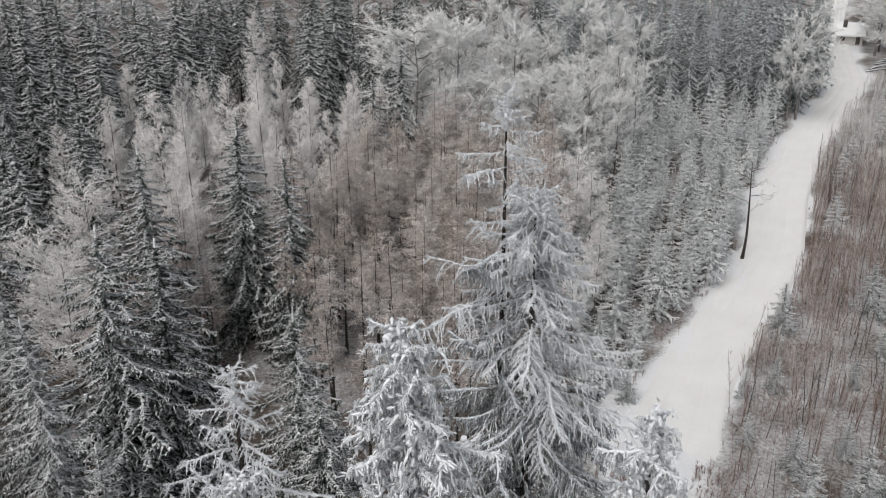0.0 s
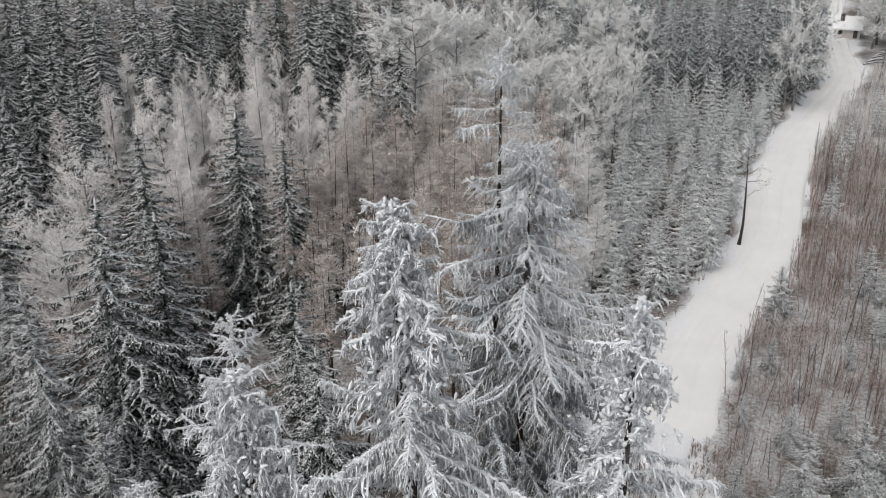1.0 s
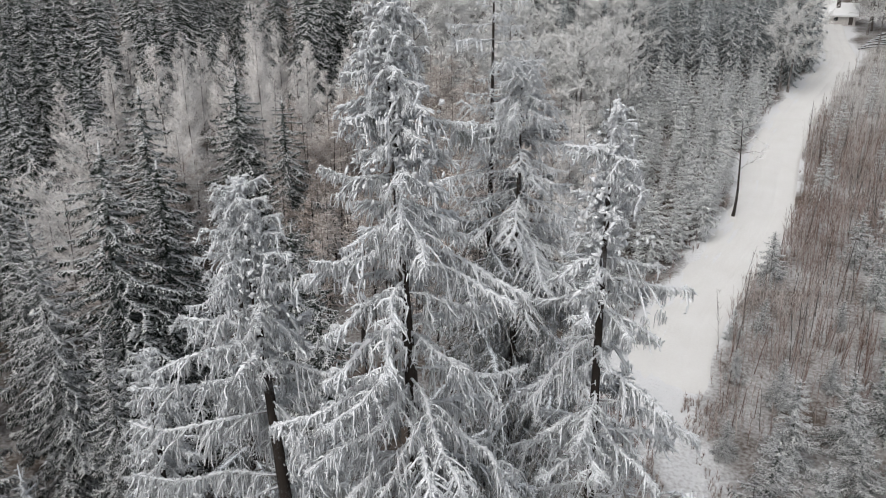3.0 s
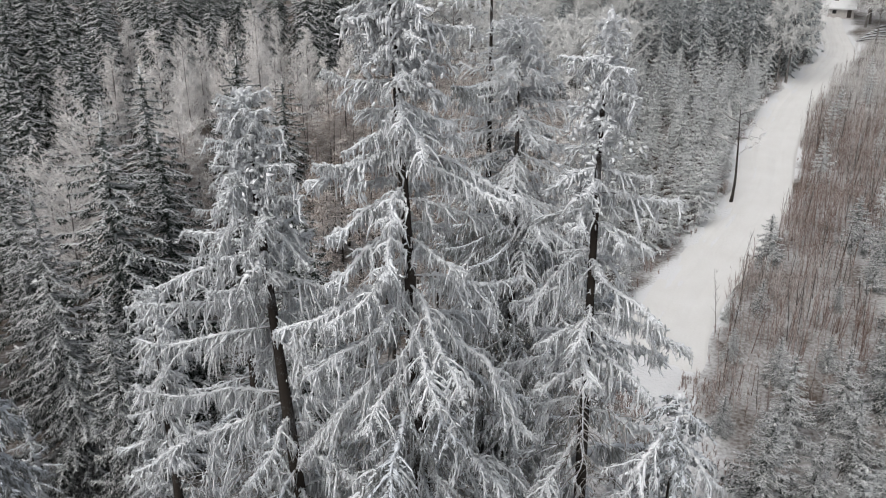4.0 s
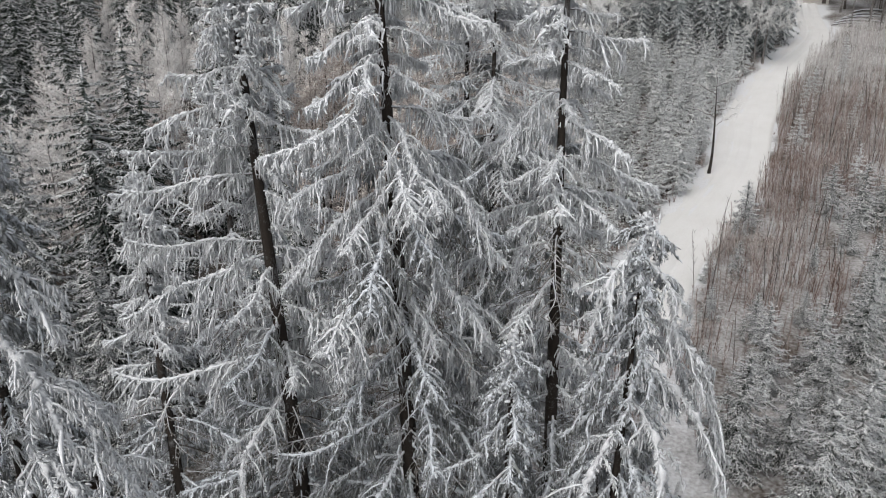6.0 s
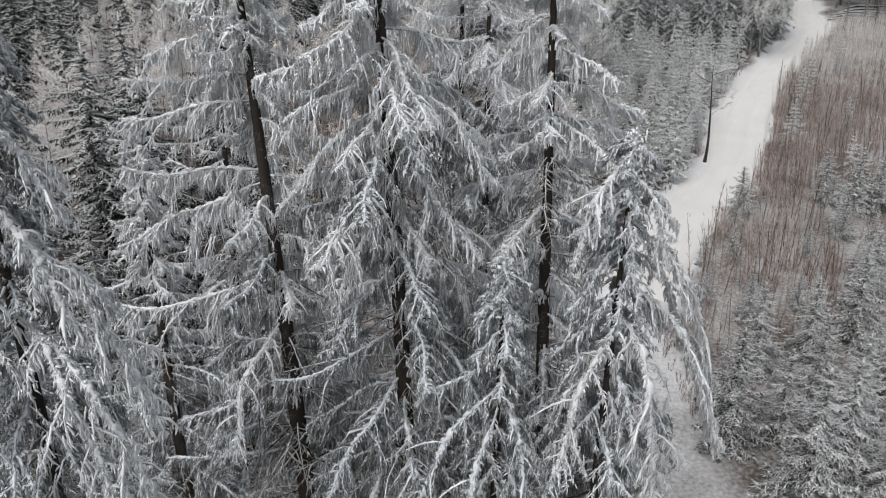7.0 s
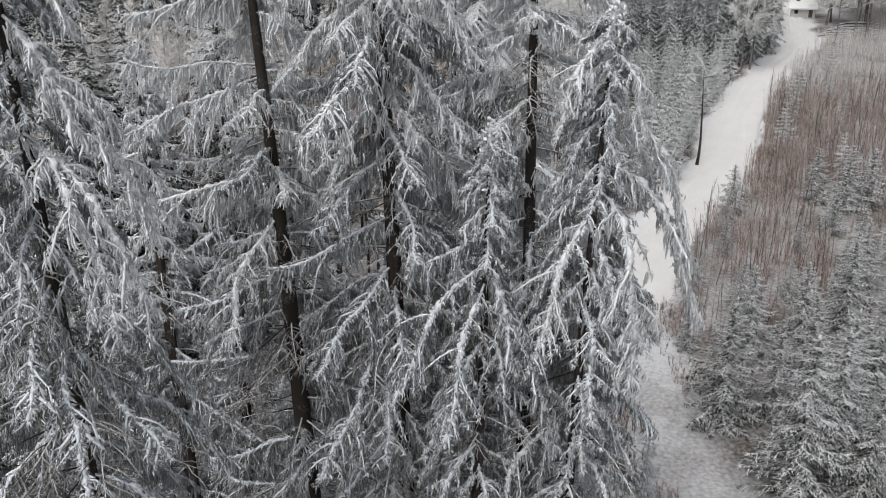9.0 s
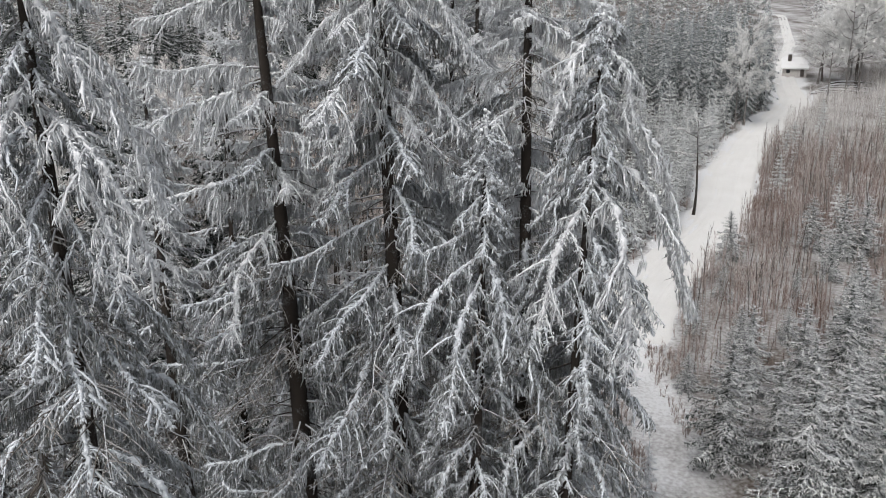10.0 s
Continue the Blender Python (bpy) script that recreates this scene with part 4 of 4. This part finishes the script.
# ---------------------------------------------------------------- the stands
GREEN, PALE, BROWNISH = "dark green spruce with frost along its boughs", "narrow pale larch feathered with hoar frost", "leafless brown larch dusted with frost"
# single trees of the stand that stand out, each at its own place and height
for i, (x, y, h, w) in enumerate(((-13.0, 51.8, 14.8, 1.0), (-14.2, 32.0, 17.4, 1.0), (-9.2, 49.1, 14.2, 0.85), (-16.8, 45.4, 15.9, 0.9), (-12.5, 34.2, 15.8, 0.95), (-5.9, 30.2, 14.9, 0.85), (-4.6, 27.5, 13.5, 0.85), (-13.6, 55.5, 14.8, 0.7))):
    plant("spruce", x, y, h, GREEN, "tree", "spruces of the old stand", i, 0.1, w * 1.42)
for i, (x, y, h, w) in enumerate(((-40.0, 83.0, 15, 1), (-39.5, 89.6, 15, 1), (-31.6, 78.3, 15.5, 1), (-29.4, 84.2, 16, 1.1), (-28.6, 92.6, 16, 1.15), (-12.9, 84.2, 15, 0.9), (-12.0, 97.4, 16, 1.1), (-5.8, 71.4, 12.5, 0.8), (-3.6, 74.0, 14.5, 0.9), (-27.1, 62.7, 15, 0.85), (-24.1, 55.6, 14, 0.85), (-31.5, 64.8, 14, 0.9), (-26.5, 51.8, 14, 0.9), (-32.7, 71.4, 14, 0.85), (-25.5, 73.5, 14.5, 0.8))):
    plant("far", x, y, h, GREEN, "tree", "spruces of the old stand", i + 40, 0.1, w * 1.25)
for i, (x, y, h, w) in enumerate(((-20.5, 59.5, 15.0, 1.0), (-18.0, 58.7, 14.3, 0.9), (-14.4, 66.8, 14.1, 0.9), (-17.0, 66.4, 14, 1.1), (-19.4, 90.5, 14, 1.1), (-12.1, 59.2, 13, 0.9), (-10.5, 61.5, 13, 0.9), (-22.0, 60.5, 13.2, 0.8))):
    plant("cone", x, y, h, PALE, "tree", "pale larches", i, 0.1, w)
for i, (x, y, h, w) in enumerate(((-22.6, 50.8, 12, 1.1), (-23.4, 46.5, 11, 1.1), (-20.5, 42.0, 11.5, 1.0), (-16.0, 49.5, 11.5, 0.9))):
    plant("birch", x, y, h, "small leafless birch, fluffy with hoar frost", "tree", "frosted birches", i, 0.1, w)
for i, (x, y, h, w) in enumerate(((-2.2, 79.3, 17.0, 1.1), (1.5, 84.0, 16.0, 1.0), (9.3, 81.3, 11.5, 0.8), (14.0, 88.0, 11.0, 0.8), (7.5, 92.0, 13.0, 0.9), (18.5, 96.0, 13.0, 0.8), (41.0, 97.8, 13.5, 0.8), (39.2, 96.0, 11.5, 0.6), (17.0, 104.0, 14.0, 0.8))):
    plant("broad", x, y, h, "leafless beech with every twig white with frost", "tree", "frosted broadleaf trees", i, 0.1, w)
for i, (x, y, h, w) in enumerate(((61.5, 114.0, 16, 0.8), (65.5, 118.5, 17, 0.9), (70.0, 117.0, 16, 0.9), (69.0, 126.0, 17, 1.0), (76.0, 124.0, 17, 1.0), (82.0, 130.0, 17, 1.0), (74.0, 136.0, 18, 1.0), (78.0, 112.0, 14, 0.9), (69.5, 129.0, 13, 0.8), (66.5, 124.0, 12, 0.7), (60.0, 116.2, 13, 0.7), (63.2, 126.5, 9.5, 1.25), (65.0, 129.0, 11.0, 1.2))):
    plant("broad", x, y, h, "tall leafless tree with dark stem, hazy with frost", "tree", "frosted broadleaf trees", i + 20, 0.1, w)

for i, (x, y, h, w) in enumerate(((8.4, 49.2, 8.5, 0.9), (10.4, 52.6, 8.0, 0.8), (8.2, 54.8, 9.0, 0.9), (11.0, 59.5, 9.0, 0.9), (8.2, 62.2, 9.5, 1.0), (10.9, 65.0, 9.0, 1.0), (6.0, 65.0, 9.5, 1.0), (6.6, 58.5, 9.0, 0.9))):
    plant("birch", x, y, h, "slender leafless birch, pale with hoar frost", "tree", "frosted birches", i + 50, 0.1, w)

lone, _ = broad_tree("roadside_tree", 499, 9.5, 2.0, [HARDWOOD, STEM], 0.13, 7, 6, 14, 0.5, 0.02, 0.1, BARK)
lone.location, lone.rotation_euler = (24.1, 63.5, float(ground_z(24.1, 63.5)) - 0.1), (0, radians(3), 0)
tagged(lone, "lone thin leafless tree with dark leaning stem at the road edge", "tree", "frosted broadleaf trees")
taken = [(o.location.x, o.location.y) for o in bpy.data.objects if o.parent is None and o.get("category") == "tree"]


def scatter(kind, region, spacing, heights, label, group, seed, limit, keep=1.6, wide=(0.85, 1.15)):
    """Fills a stretch of the plan with trees, no closer than the spacing to one another."""
    pick = random.Random(seed)
    x0, x1, y0, y1, inside = region
    made = 0
    mine = []
    for _ in range(limit * 60):
        if made >= limit:
            break
        x, y = pick.uniform(x0, x1), pick.uniform(y0, y1)
        if not inside(x, y):
            continue
        if any((x - a) ** 2 + (y - b) ** 2 < spacing ** 2 for a, b in mine) or any((x - a) ** 2 + (y - b) ** 2 < keep ** 2 for a, b in taken):
            continue
        mine.append((x, y))
        plant(kind, x, y, pick.uniform(*heights), label, "tree", group, seed + made, 0.1, pick.uniform(*wide))
        made += 1
    taken.extend(mine)


def left_of_road(x, y, gap):
    return x < float(road_x(y)) - gap


for i, (x, y, h, w) in enumerate(((-14.9, 27.3, 16.2, 1.0), (-19.3, 33.7, 14.2, 1.0), (-18.0, 24.0, 15.0, 1.0), (-13.2, 18.0, 15.5, 1.0), (-11.0, 23.4, 14.0, 0.9), (-16.4, 19.0, 15.0, 1.0), (-21.0, 28.5, 15.0, 1.0))):
    plant("white", x, y, h, "spruce whitened by hoar frost on every tier", "tree", "whitened spruces at the side of the stand", i, 0.15, w)
# rimed spruces that fill the stand behind the tall ones
for i, (x, y, top) in enumerate(((-7.6, 9.5, 17.0), (-9.5, 14.0, 17.5), (-7.4, 15.5, 16.0), (-2.6, 13.6, 18.0), (-0.4, 14.5, 18.3), (-1.8, 18.6, 16.5), (4.2, 12.2, 17.5), (5.0, 17.0, 15.5), (0.5, 11.0, 17.5), (-6.9, 21.5, 15.0), (-3.4, 23.0, 14.5), (6.6, 22.0, 12.0), (-12.0, 10.5, 17.0), (-10.0, 5.0, 18.0), (-7.0, 4.5, 15.5), (3.6, 9.6, 14.0), (7.2, 14.5, 11.0))):
    # front ones get the darker twigs, with shade put into their colour
    plant("rimed" if y > 12 else "shaded", x, y, top - SLOPE * y, "slender spruce grey with rime to its lowest boughs", "tree", "rimed spruces inside the stand", i, 0.2, 0.95)
taken.extend((o.location.x, o.location.y) for o in bpy.data.objects if o.parent is None and o.name.startswith("frosted_spruce"))

# brown larches in the middle of the stand
scatter("brown", (-11, 9, 45, 74, lambda x, y: left_of_road(x, y, 14) and x > -10 + (y - 45) * 0.1 and (y > 60 or x > -1.5 + (y - 45) * 0.02)), 2.0, (8.5, 11.5), BROWNISH, "brown larches", 21, 72)
scatter("brown", (-21, -14.5, 40, 50, lambda x, y: True), 2.2, (7.0, 9.5), BROWNISH, "brown larches", 22, 12)
for i, (x, y, h) in enumerate(((-9.6, 53.6, 12.5), (-8.4, 52.0, 12.0), (-7.6, 54.8, 12.5), (-10.6, 55.0, 12.8), (-3.2, 47.0, 10.5), (-4.4, 57.0, 11.5), (-6.6, 58.6, 12.0))):
    plant("bare", x, y, h, "tall bare-stemmed larch with a thin brown crown", "tree", "brown larches", i, 0.1, 0.9)
scatter("cone", (-32, 0, 62, 84, lambda x, y: True), 3.2, (9, 12), PALE, "pale larches", 24, 30)
scatter("far", (-62, -24, 34, 112, lambda x, y: x < -20 - (y - 34) * 0.05), 3.4, (11.5, 16), GREEN, "spruces of the old stand", 25, 90, 2.6, (1.0, 1.25))
scatter("far", (-30, 16, 84, 126, lambda x, y: x < -6 or y > 112), 4.2, (12, 15), GREEN, "spruces of the old stand", 26, 40, 3.0, (0.75, 1.0))
scatter("spruce", (-34, -18, 12, 34, lambda x, y: x < -13 - (34 - y) * 0.02), 3.2, (12, 15), GREEN, "spruces of the old stand", 27, 10, 3.0)
scatter("broad", (-6, 24, 74, 112, lambda x, y: left_of_road(x, y, 14)), 4.0, (9, 13), "leafless beech with every twig white with frost", "frosted broadleaf trees", 28, 34, 2.6, (0.6, 0.85))
scatter("bare", (-10.8, -7.2, 46, 57, lambda x, y: True), 1.4, (9.5, 12), "tall bare-stemmed larch with a thin brown crown", "brown larches", 29, 9, 1.1, (0.7, 0.9))
scatter("bare", (-19, -15.2, 46, 53, lambda x, y: True), 1.5, (9, 11), "tall bare-stemmed larch with a thin brown crown", "brown larches", 34, 6, 1.1, (0.7, 0.9))
scatter("bare", (-7.5, 3.5, 36, 56, lambda x, y: True), 1.7, (8.5, 11.5), "tall bare-stemmed larch with a thin brown crown", "brown larches", 35, 26, 1.2, (0.7, 0.95))
# the plantation of young spruces beside the road
scatter("young", (3, 33, 38, 90, lambda x, y: left_of_road(x, y, 3.5 + max(0, min(2, (50 - y) / 4))) and x > 5.5 + (y - 40) * 0.12), 1.75, (3.2, 5.8), "young spruce white with frost", "plantation of young spruces", 30, 270, 1.2)
scatter("young", (19, 37, 84, 97, lambda x, y: left_of_road(x, y, 3.3)), 1.8, (3.5, 6.0), "young spruce white with frost", "plantation of young spruces", 31, 60, 1.2)
scatter("row", (14, 60, 96, 126, lambda x, y: left_of_road(x, y, 3.2)), 2.0, (9, 14), "close-grown dark spruce frosted at the tips", "dense row of spruces", 32, 125, 1.5)

# small spruces beside the road and on the brushy slope
SLOPE_SPRUCES = ((23.2, 52.2, 3.9), (18.4, 45.0, 2.2), (31.7, 52.8, 5.1), (30.2, 54.4, 4.3), (33.8, 53.6, 4.8), (23.7, 35.6, 5.4), (16.7, 28.0, 4.8), (18.6, 22.6, 5.2), (21.6, 28.3, 5.4), (25.7, 46.4, 2.2), (29.2, 49.0, 3.2), (27.6, 41.4, 4.2), (22.4, 39.8, 2.4), (20.0, 31.2, 4.6), (11.2, 45.0, 2.4), (20.4, 45.6, 2.6), (14.2, 27.6, 6.2), (15.5, 22.6, 7.6), (17.6, 33.4, 5.2), (20.9, 34.8, 4.8), (25.4, 38.9, 4.6), (17.7, 24.2, 6.6), (19.8, 27.5, 6.0), (22.5, 30.0, 6.0), (14.7, 34.3, 2.4), (17.2, 40.8, 2.2), (24.0, 24.5, 6.5), (20.5, 20.0, 6.0), (17.0, 17.0, 6.0), (26.0, 33.0, 5.0), (28.5, 44.0, 4.0), (30.5, 36.0, 5.0), (19.0, 38.5, 3.0))
for i, (x, y, h) in enumerate(SLOPE_SPRUCES):
    plant("fir", x, y, h, "young spruce with frost on its tiered boughs", "tree", "young spruces on the brushy slope", i, 0.08, 1.18)
scatter("young", (26, 75, 30, 100, lambda x, y: x > float(road_x(y)) + 5), 4.5, (2.5, 4.5), "young spruce with frost on its tiered boughs", "young spruces on the brushy slope", 33, 60)


def thicket(seed, count, x0, x1, y0, y1, inside, heights, name, label, mat=SAPLING, girth=0.023):
    """Thin leafless stems with upright twigs."""
    rng = np.random.default_rng(seed)
    x, y = rng.uniform(x0, x1, count * 3), rng.uniform(y0, y1, count * 3)
    clump = np.sin(x * 0.55 + 2) * np.sin(y * 0.43) + 0.6 * np.sin(x * 1.3 + y * 0.9)
    for fx, fy, fh in SLOPE_SPRUCES:
        clump = np.where(np.hypot(x - fx, (y - fy + fh * 0.2) * 0.7) < 0.34 * fh + 0.3, -9.0, clump)
    ok = inside(x, y) & (clump + rng.normal(0, 0.6, len(x)) > -0.7)
    x, y = x[ok][:count], y[ok][:count]
    n = len(x)
    h = rng.uniform(*heights, n) * (0.75 + 0.25 * np.sin(x * 0.3) * np.sin(y * 0.23))
    a = np.stack([x, y, ground_z(x, y) - 0.1], -1)
    b = a + np.stack([rng.normal(0, 0.07, n), rng.normal(0, 0.07, n), np.ones(n)], -1) * h[:, None]
    g = Soup()
    g.tubes(lines(a, b, 3, 0, 0.015, rng), taper(girth, girth * 0.4, n, 3, rng, 0.5), 3, 0)
    t = 12
    i = np.repeat(np.arange(n), t)
    u = rng.uniform(0.3, 1.0, n * t)
    p = a[i] + (b[i] - a[i]) * u[:, None]
    az = rng.uniform(0, 6.283, n * t)
    l = h[i] * (1.1 - u) * 0.24 + 0.22
    q = p + np.stack([np.cos(az) * 0.5, np.sin(az) * 0.5, rng.uniform(0.5, 1.1, n * t)], -1) * l[:, None]
    g.spikes(p, q, 0.014 * rng.uniform(0.7, 1.3, n * t), 0)
    tagged(new(name, g.mesh(name, [mat])), label, "brush", "", "stuff")


thicket(51, 6600, 14, 75, 24, 84, lambda x, y: (x > road_x(y) + 3.2) & (x < 30 + y * 0.55), (1.4, 4.6), "sapling_thicket", "thicket of thin reddish brown leafless saplings in snow")
thicket(54, 4600, 30, 92, 76, 134, lambda x, y: (x > road_x(y) + 2.7) & (x < 34 + y * 0.55) & ((y < 114) | (x > 68)), (1.8, 4.4), "frosted_brush", "grey leafless brush white with hoar frost", BRUSH)
thicket(52, 1500, 8, 50, 36, 100, lambda x, y: np.abs(np.abs(x - road_x(y)) - 3.6) < 0.8, (0.3, 1.5), "roadside_brush", "low leafless brush along the snowy road verge")

thicket(55, 420, 12, 60, 24, 84, lambda x, y: (x > road_x(y) + 2.8) & (x < road_x(y) + 16), (3.2, 5.6), "tall_saplings", "taller dark leafless saplings among the brown thicket", STEM, 0.034)
thicket(53, 700, 9, 18, 20, 39, lambda x, y: np.abs(np.abs(x - road_x(y)) - 2.2) < 1.1, (0.3, 1.3), "path_brush", "low frosted brush and twigs beside the snowy path")


def far_woods(seed, count):
    """Woods far up the slope that close the view."""
    rng = np.random.default_rng(seed)
    lib = [spruce_arrays(600 + i, 13, 2.3, 0.3, 20, TINY_KIT, (-20, 25), 1.0, 0)[0].arrays() for i in range(4)]
    v, q, n = [], [], 0
    y = 112 + 260 * rng.random(count) ** 1.4
    x = rng.uniform(-0.75, 0.75, count) * y
    for k in range(count):
        if abs(x[k] - float(road_x(y[k]))) < 5 or (y[k] < 124 and x[k] > -26 and x[k] < 55) or (y[k] < 150 and 50 < x[k] < 72):
            continue
        arr = lib[k % 4]
        a, s = rng.uniform(0, 6.283), rng.uniform(0.8, 1.35)
        c, d = math.cos(a) * s, math.sin(a) * s
        w = arr[0] @ np.array([[c, d, 0], [-d, c, 0], [0, 0, s]]) + [x[k], y[k], float(ground_z(x[k], y[k]))]
        v.append(w)
        q.append(np.where(arr[1] >= 0, arr[1] + n, -1))
        n += len(w)
    v, q = np.concatenate(v), np.concatenate(q)
    tagged(new("far_woods", mesh_from("far_woods", v, q, np.zeros(len(q)), [FARWOOD])), "distant frosted forest covering the rising slope", "forest", "", "stuff")


far_woods(61, 1900)

# ---------------------------------------------------------------- the house at the end of the road
house = tagged(new("house"), "small pale house with a steep snow-covered roof beside the road", "house")
house.location = (62.9, 134.6, float(ground_z(62.9, 134.6)))
house.scale = (0.74, 0.74, 0.74)
house.rotation_euler = (0, 0, radians(-24))
part("wall", box(box(bmesh.new(), -2.5, 2.5, -2.5, 2.5, -0.4, 2.0), -2.53, 2.53, -2.53, 2.53, -0.4, 0.3), PLASTER, house, "pale plaster wall")
bm = bmesh.new()
for sx in (-2.5, 2.5):
    vs = [bm.verts.new(p) for p in ((sx, -2.5, 2.0), (sx, 2.5, 2.0), (sx, 0, 3.9))]
    bm.faces.new(vs)
part("gable", bm, DARKWOOD, house, "dark boarded gable")
for sy in (-1, 1):
    bm = bmesh.new()
    vs = [bm.verts.new((sx, sy * yy, zz)) for sx in (-2.9, 2.9) for yy, zz in ((3.0, 1.62), (0, 3.9), (0, 4.2), (3.0, 1.92))]
    for f in ((0, 1, 2, 3), (7, 6, 5, 4), (0, 4, 5, 1), (1, 5, 6, 2), (2, 6, 7, 3), (3, 7, 4, 0)):
        bm.faces.new([vs[k] for k in f])
    bmesh.ops.recalc_face_normals(bm, faces=bm.faces)
    part("roof", bm, SNOW, house, "snow-covered roof slope")
part("chimney", box(bmesh.new(), -1.6, -0.8, -1.3, -0.6, 2.6, 4.7, 0.03), BRICK, house, "dark brick chimney")
for x in (-1.3,):
    win = part("window", box(bmesh.new(), x - 0.4, x + 0.4, -2.56, -2.48, 0.7, 1.5, 0.02), DARKWOOD, house, "dark window")
    part("pane", box(bmesh.new(), x - 0.32, x + 0.32, -2.575, -2.55, 0.78, 1.42), PANE, win)
part("door", box(bmesh.new(), 1.2, 2.0, -2.57, -2.48, 0.0, 1.8, 0.02), DARKWOOD, house, "dark wooden door")


def fallen_pole(x, y, az, length, seed):
    rng = np.random.default_rng(seed)
    g = Soup()
    s = np.linspace(0, 1, 7)
    p = np.stack([np.cos(az) * s * length, np.sin(az) * s * length, 0.12 + 0.25 * np.sin(s * 3) + SLOPE * np.sin(az) * s * length], -1)
    g.tubes(p[None], (0.1 * (1 - 0.6 * s))[None], 6, 0, None, 0.15, rng)
    g.tubes((p + [0, 0, 0.09])[None], (0.09 * (1 - 0.5 * s))[None], 5, 1, None, 0.3, rng)
    ob = new("fallen_trunk", g.mesh("fallen_trunk", [BARK, RIDGE]))
    ob.location = (x, y, float(ground_z(x, y)))
    tagged(ob, "thin fallen trunk lying in the snow under a snow ridge", "log", "fallen trunks by the road")


for i in range(9):
    fallen_pole(58.0 + 0.9 * i, 117.5 + 1.1 * i, 0.1 + 0.35 * math.sin(i * 2.1), 5.0 + (i % 3), 70 + i)

# the model trees have been copied to their places
for kinds in MODELS.values():
    for model, _ in kinds:
        for o in (*model.children_recursive, model):
            bpy.data.objects.remove(o)
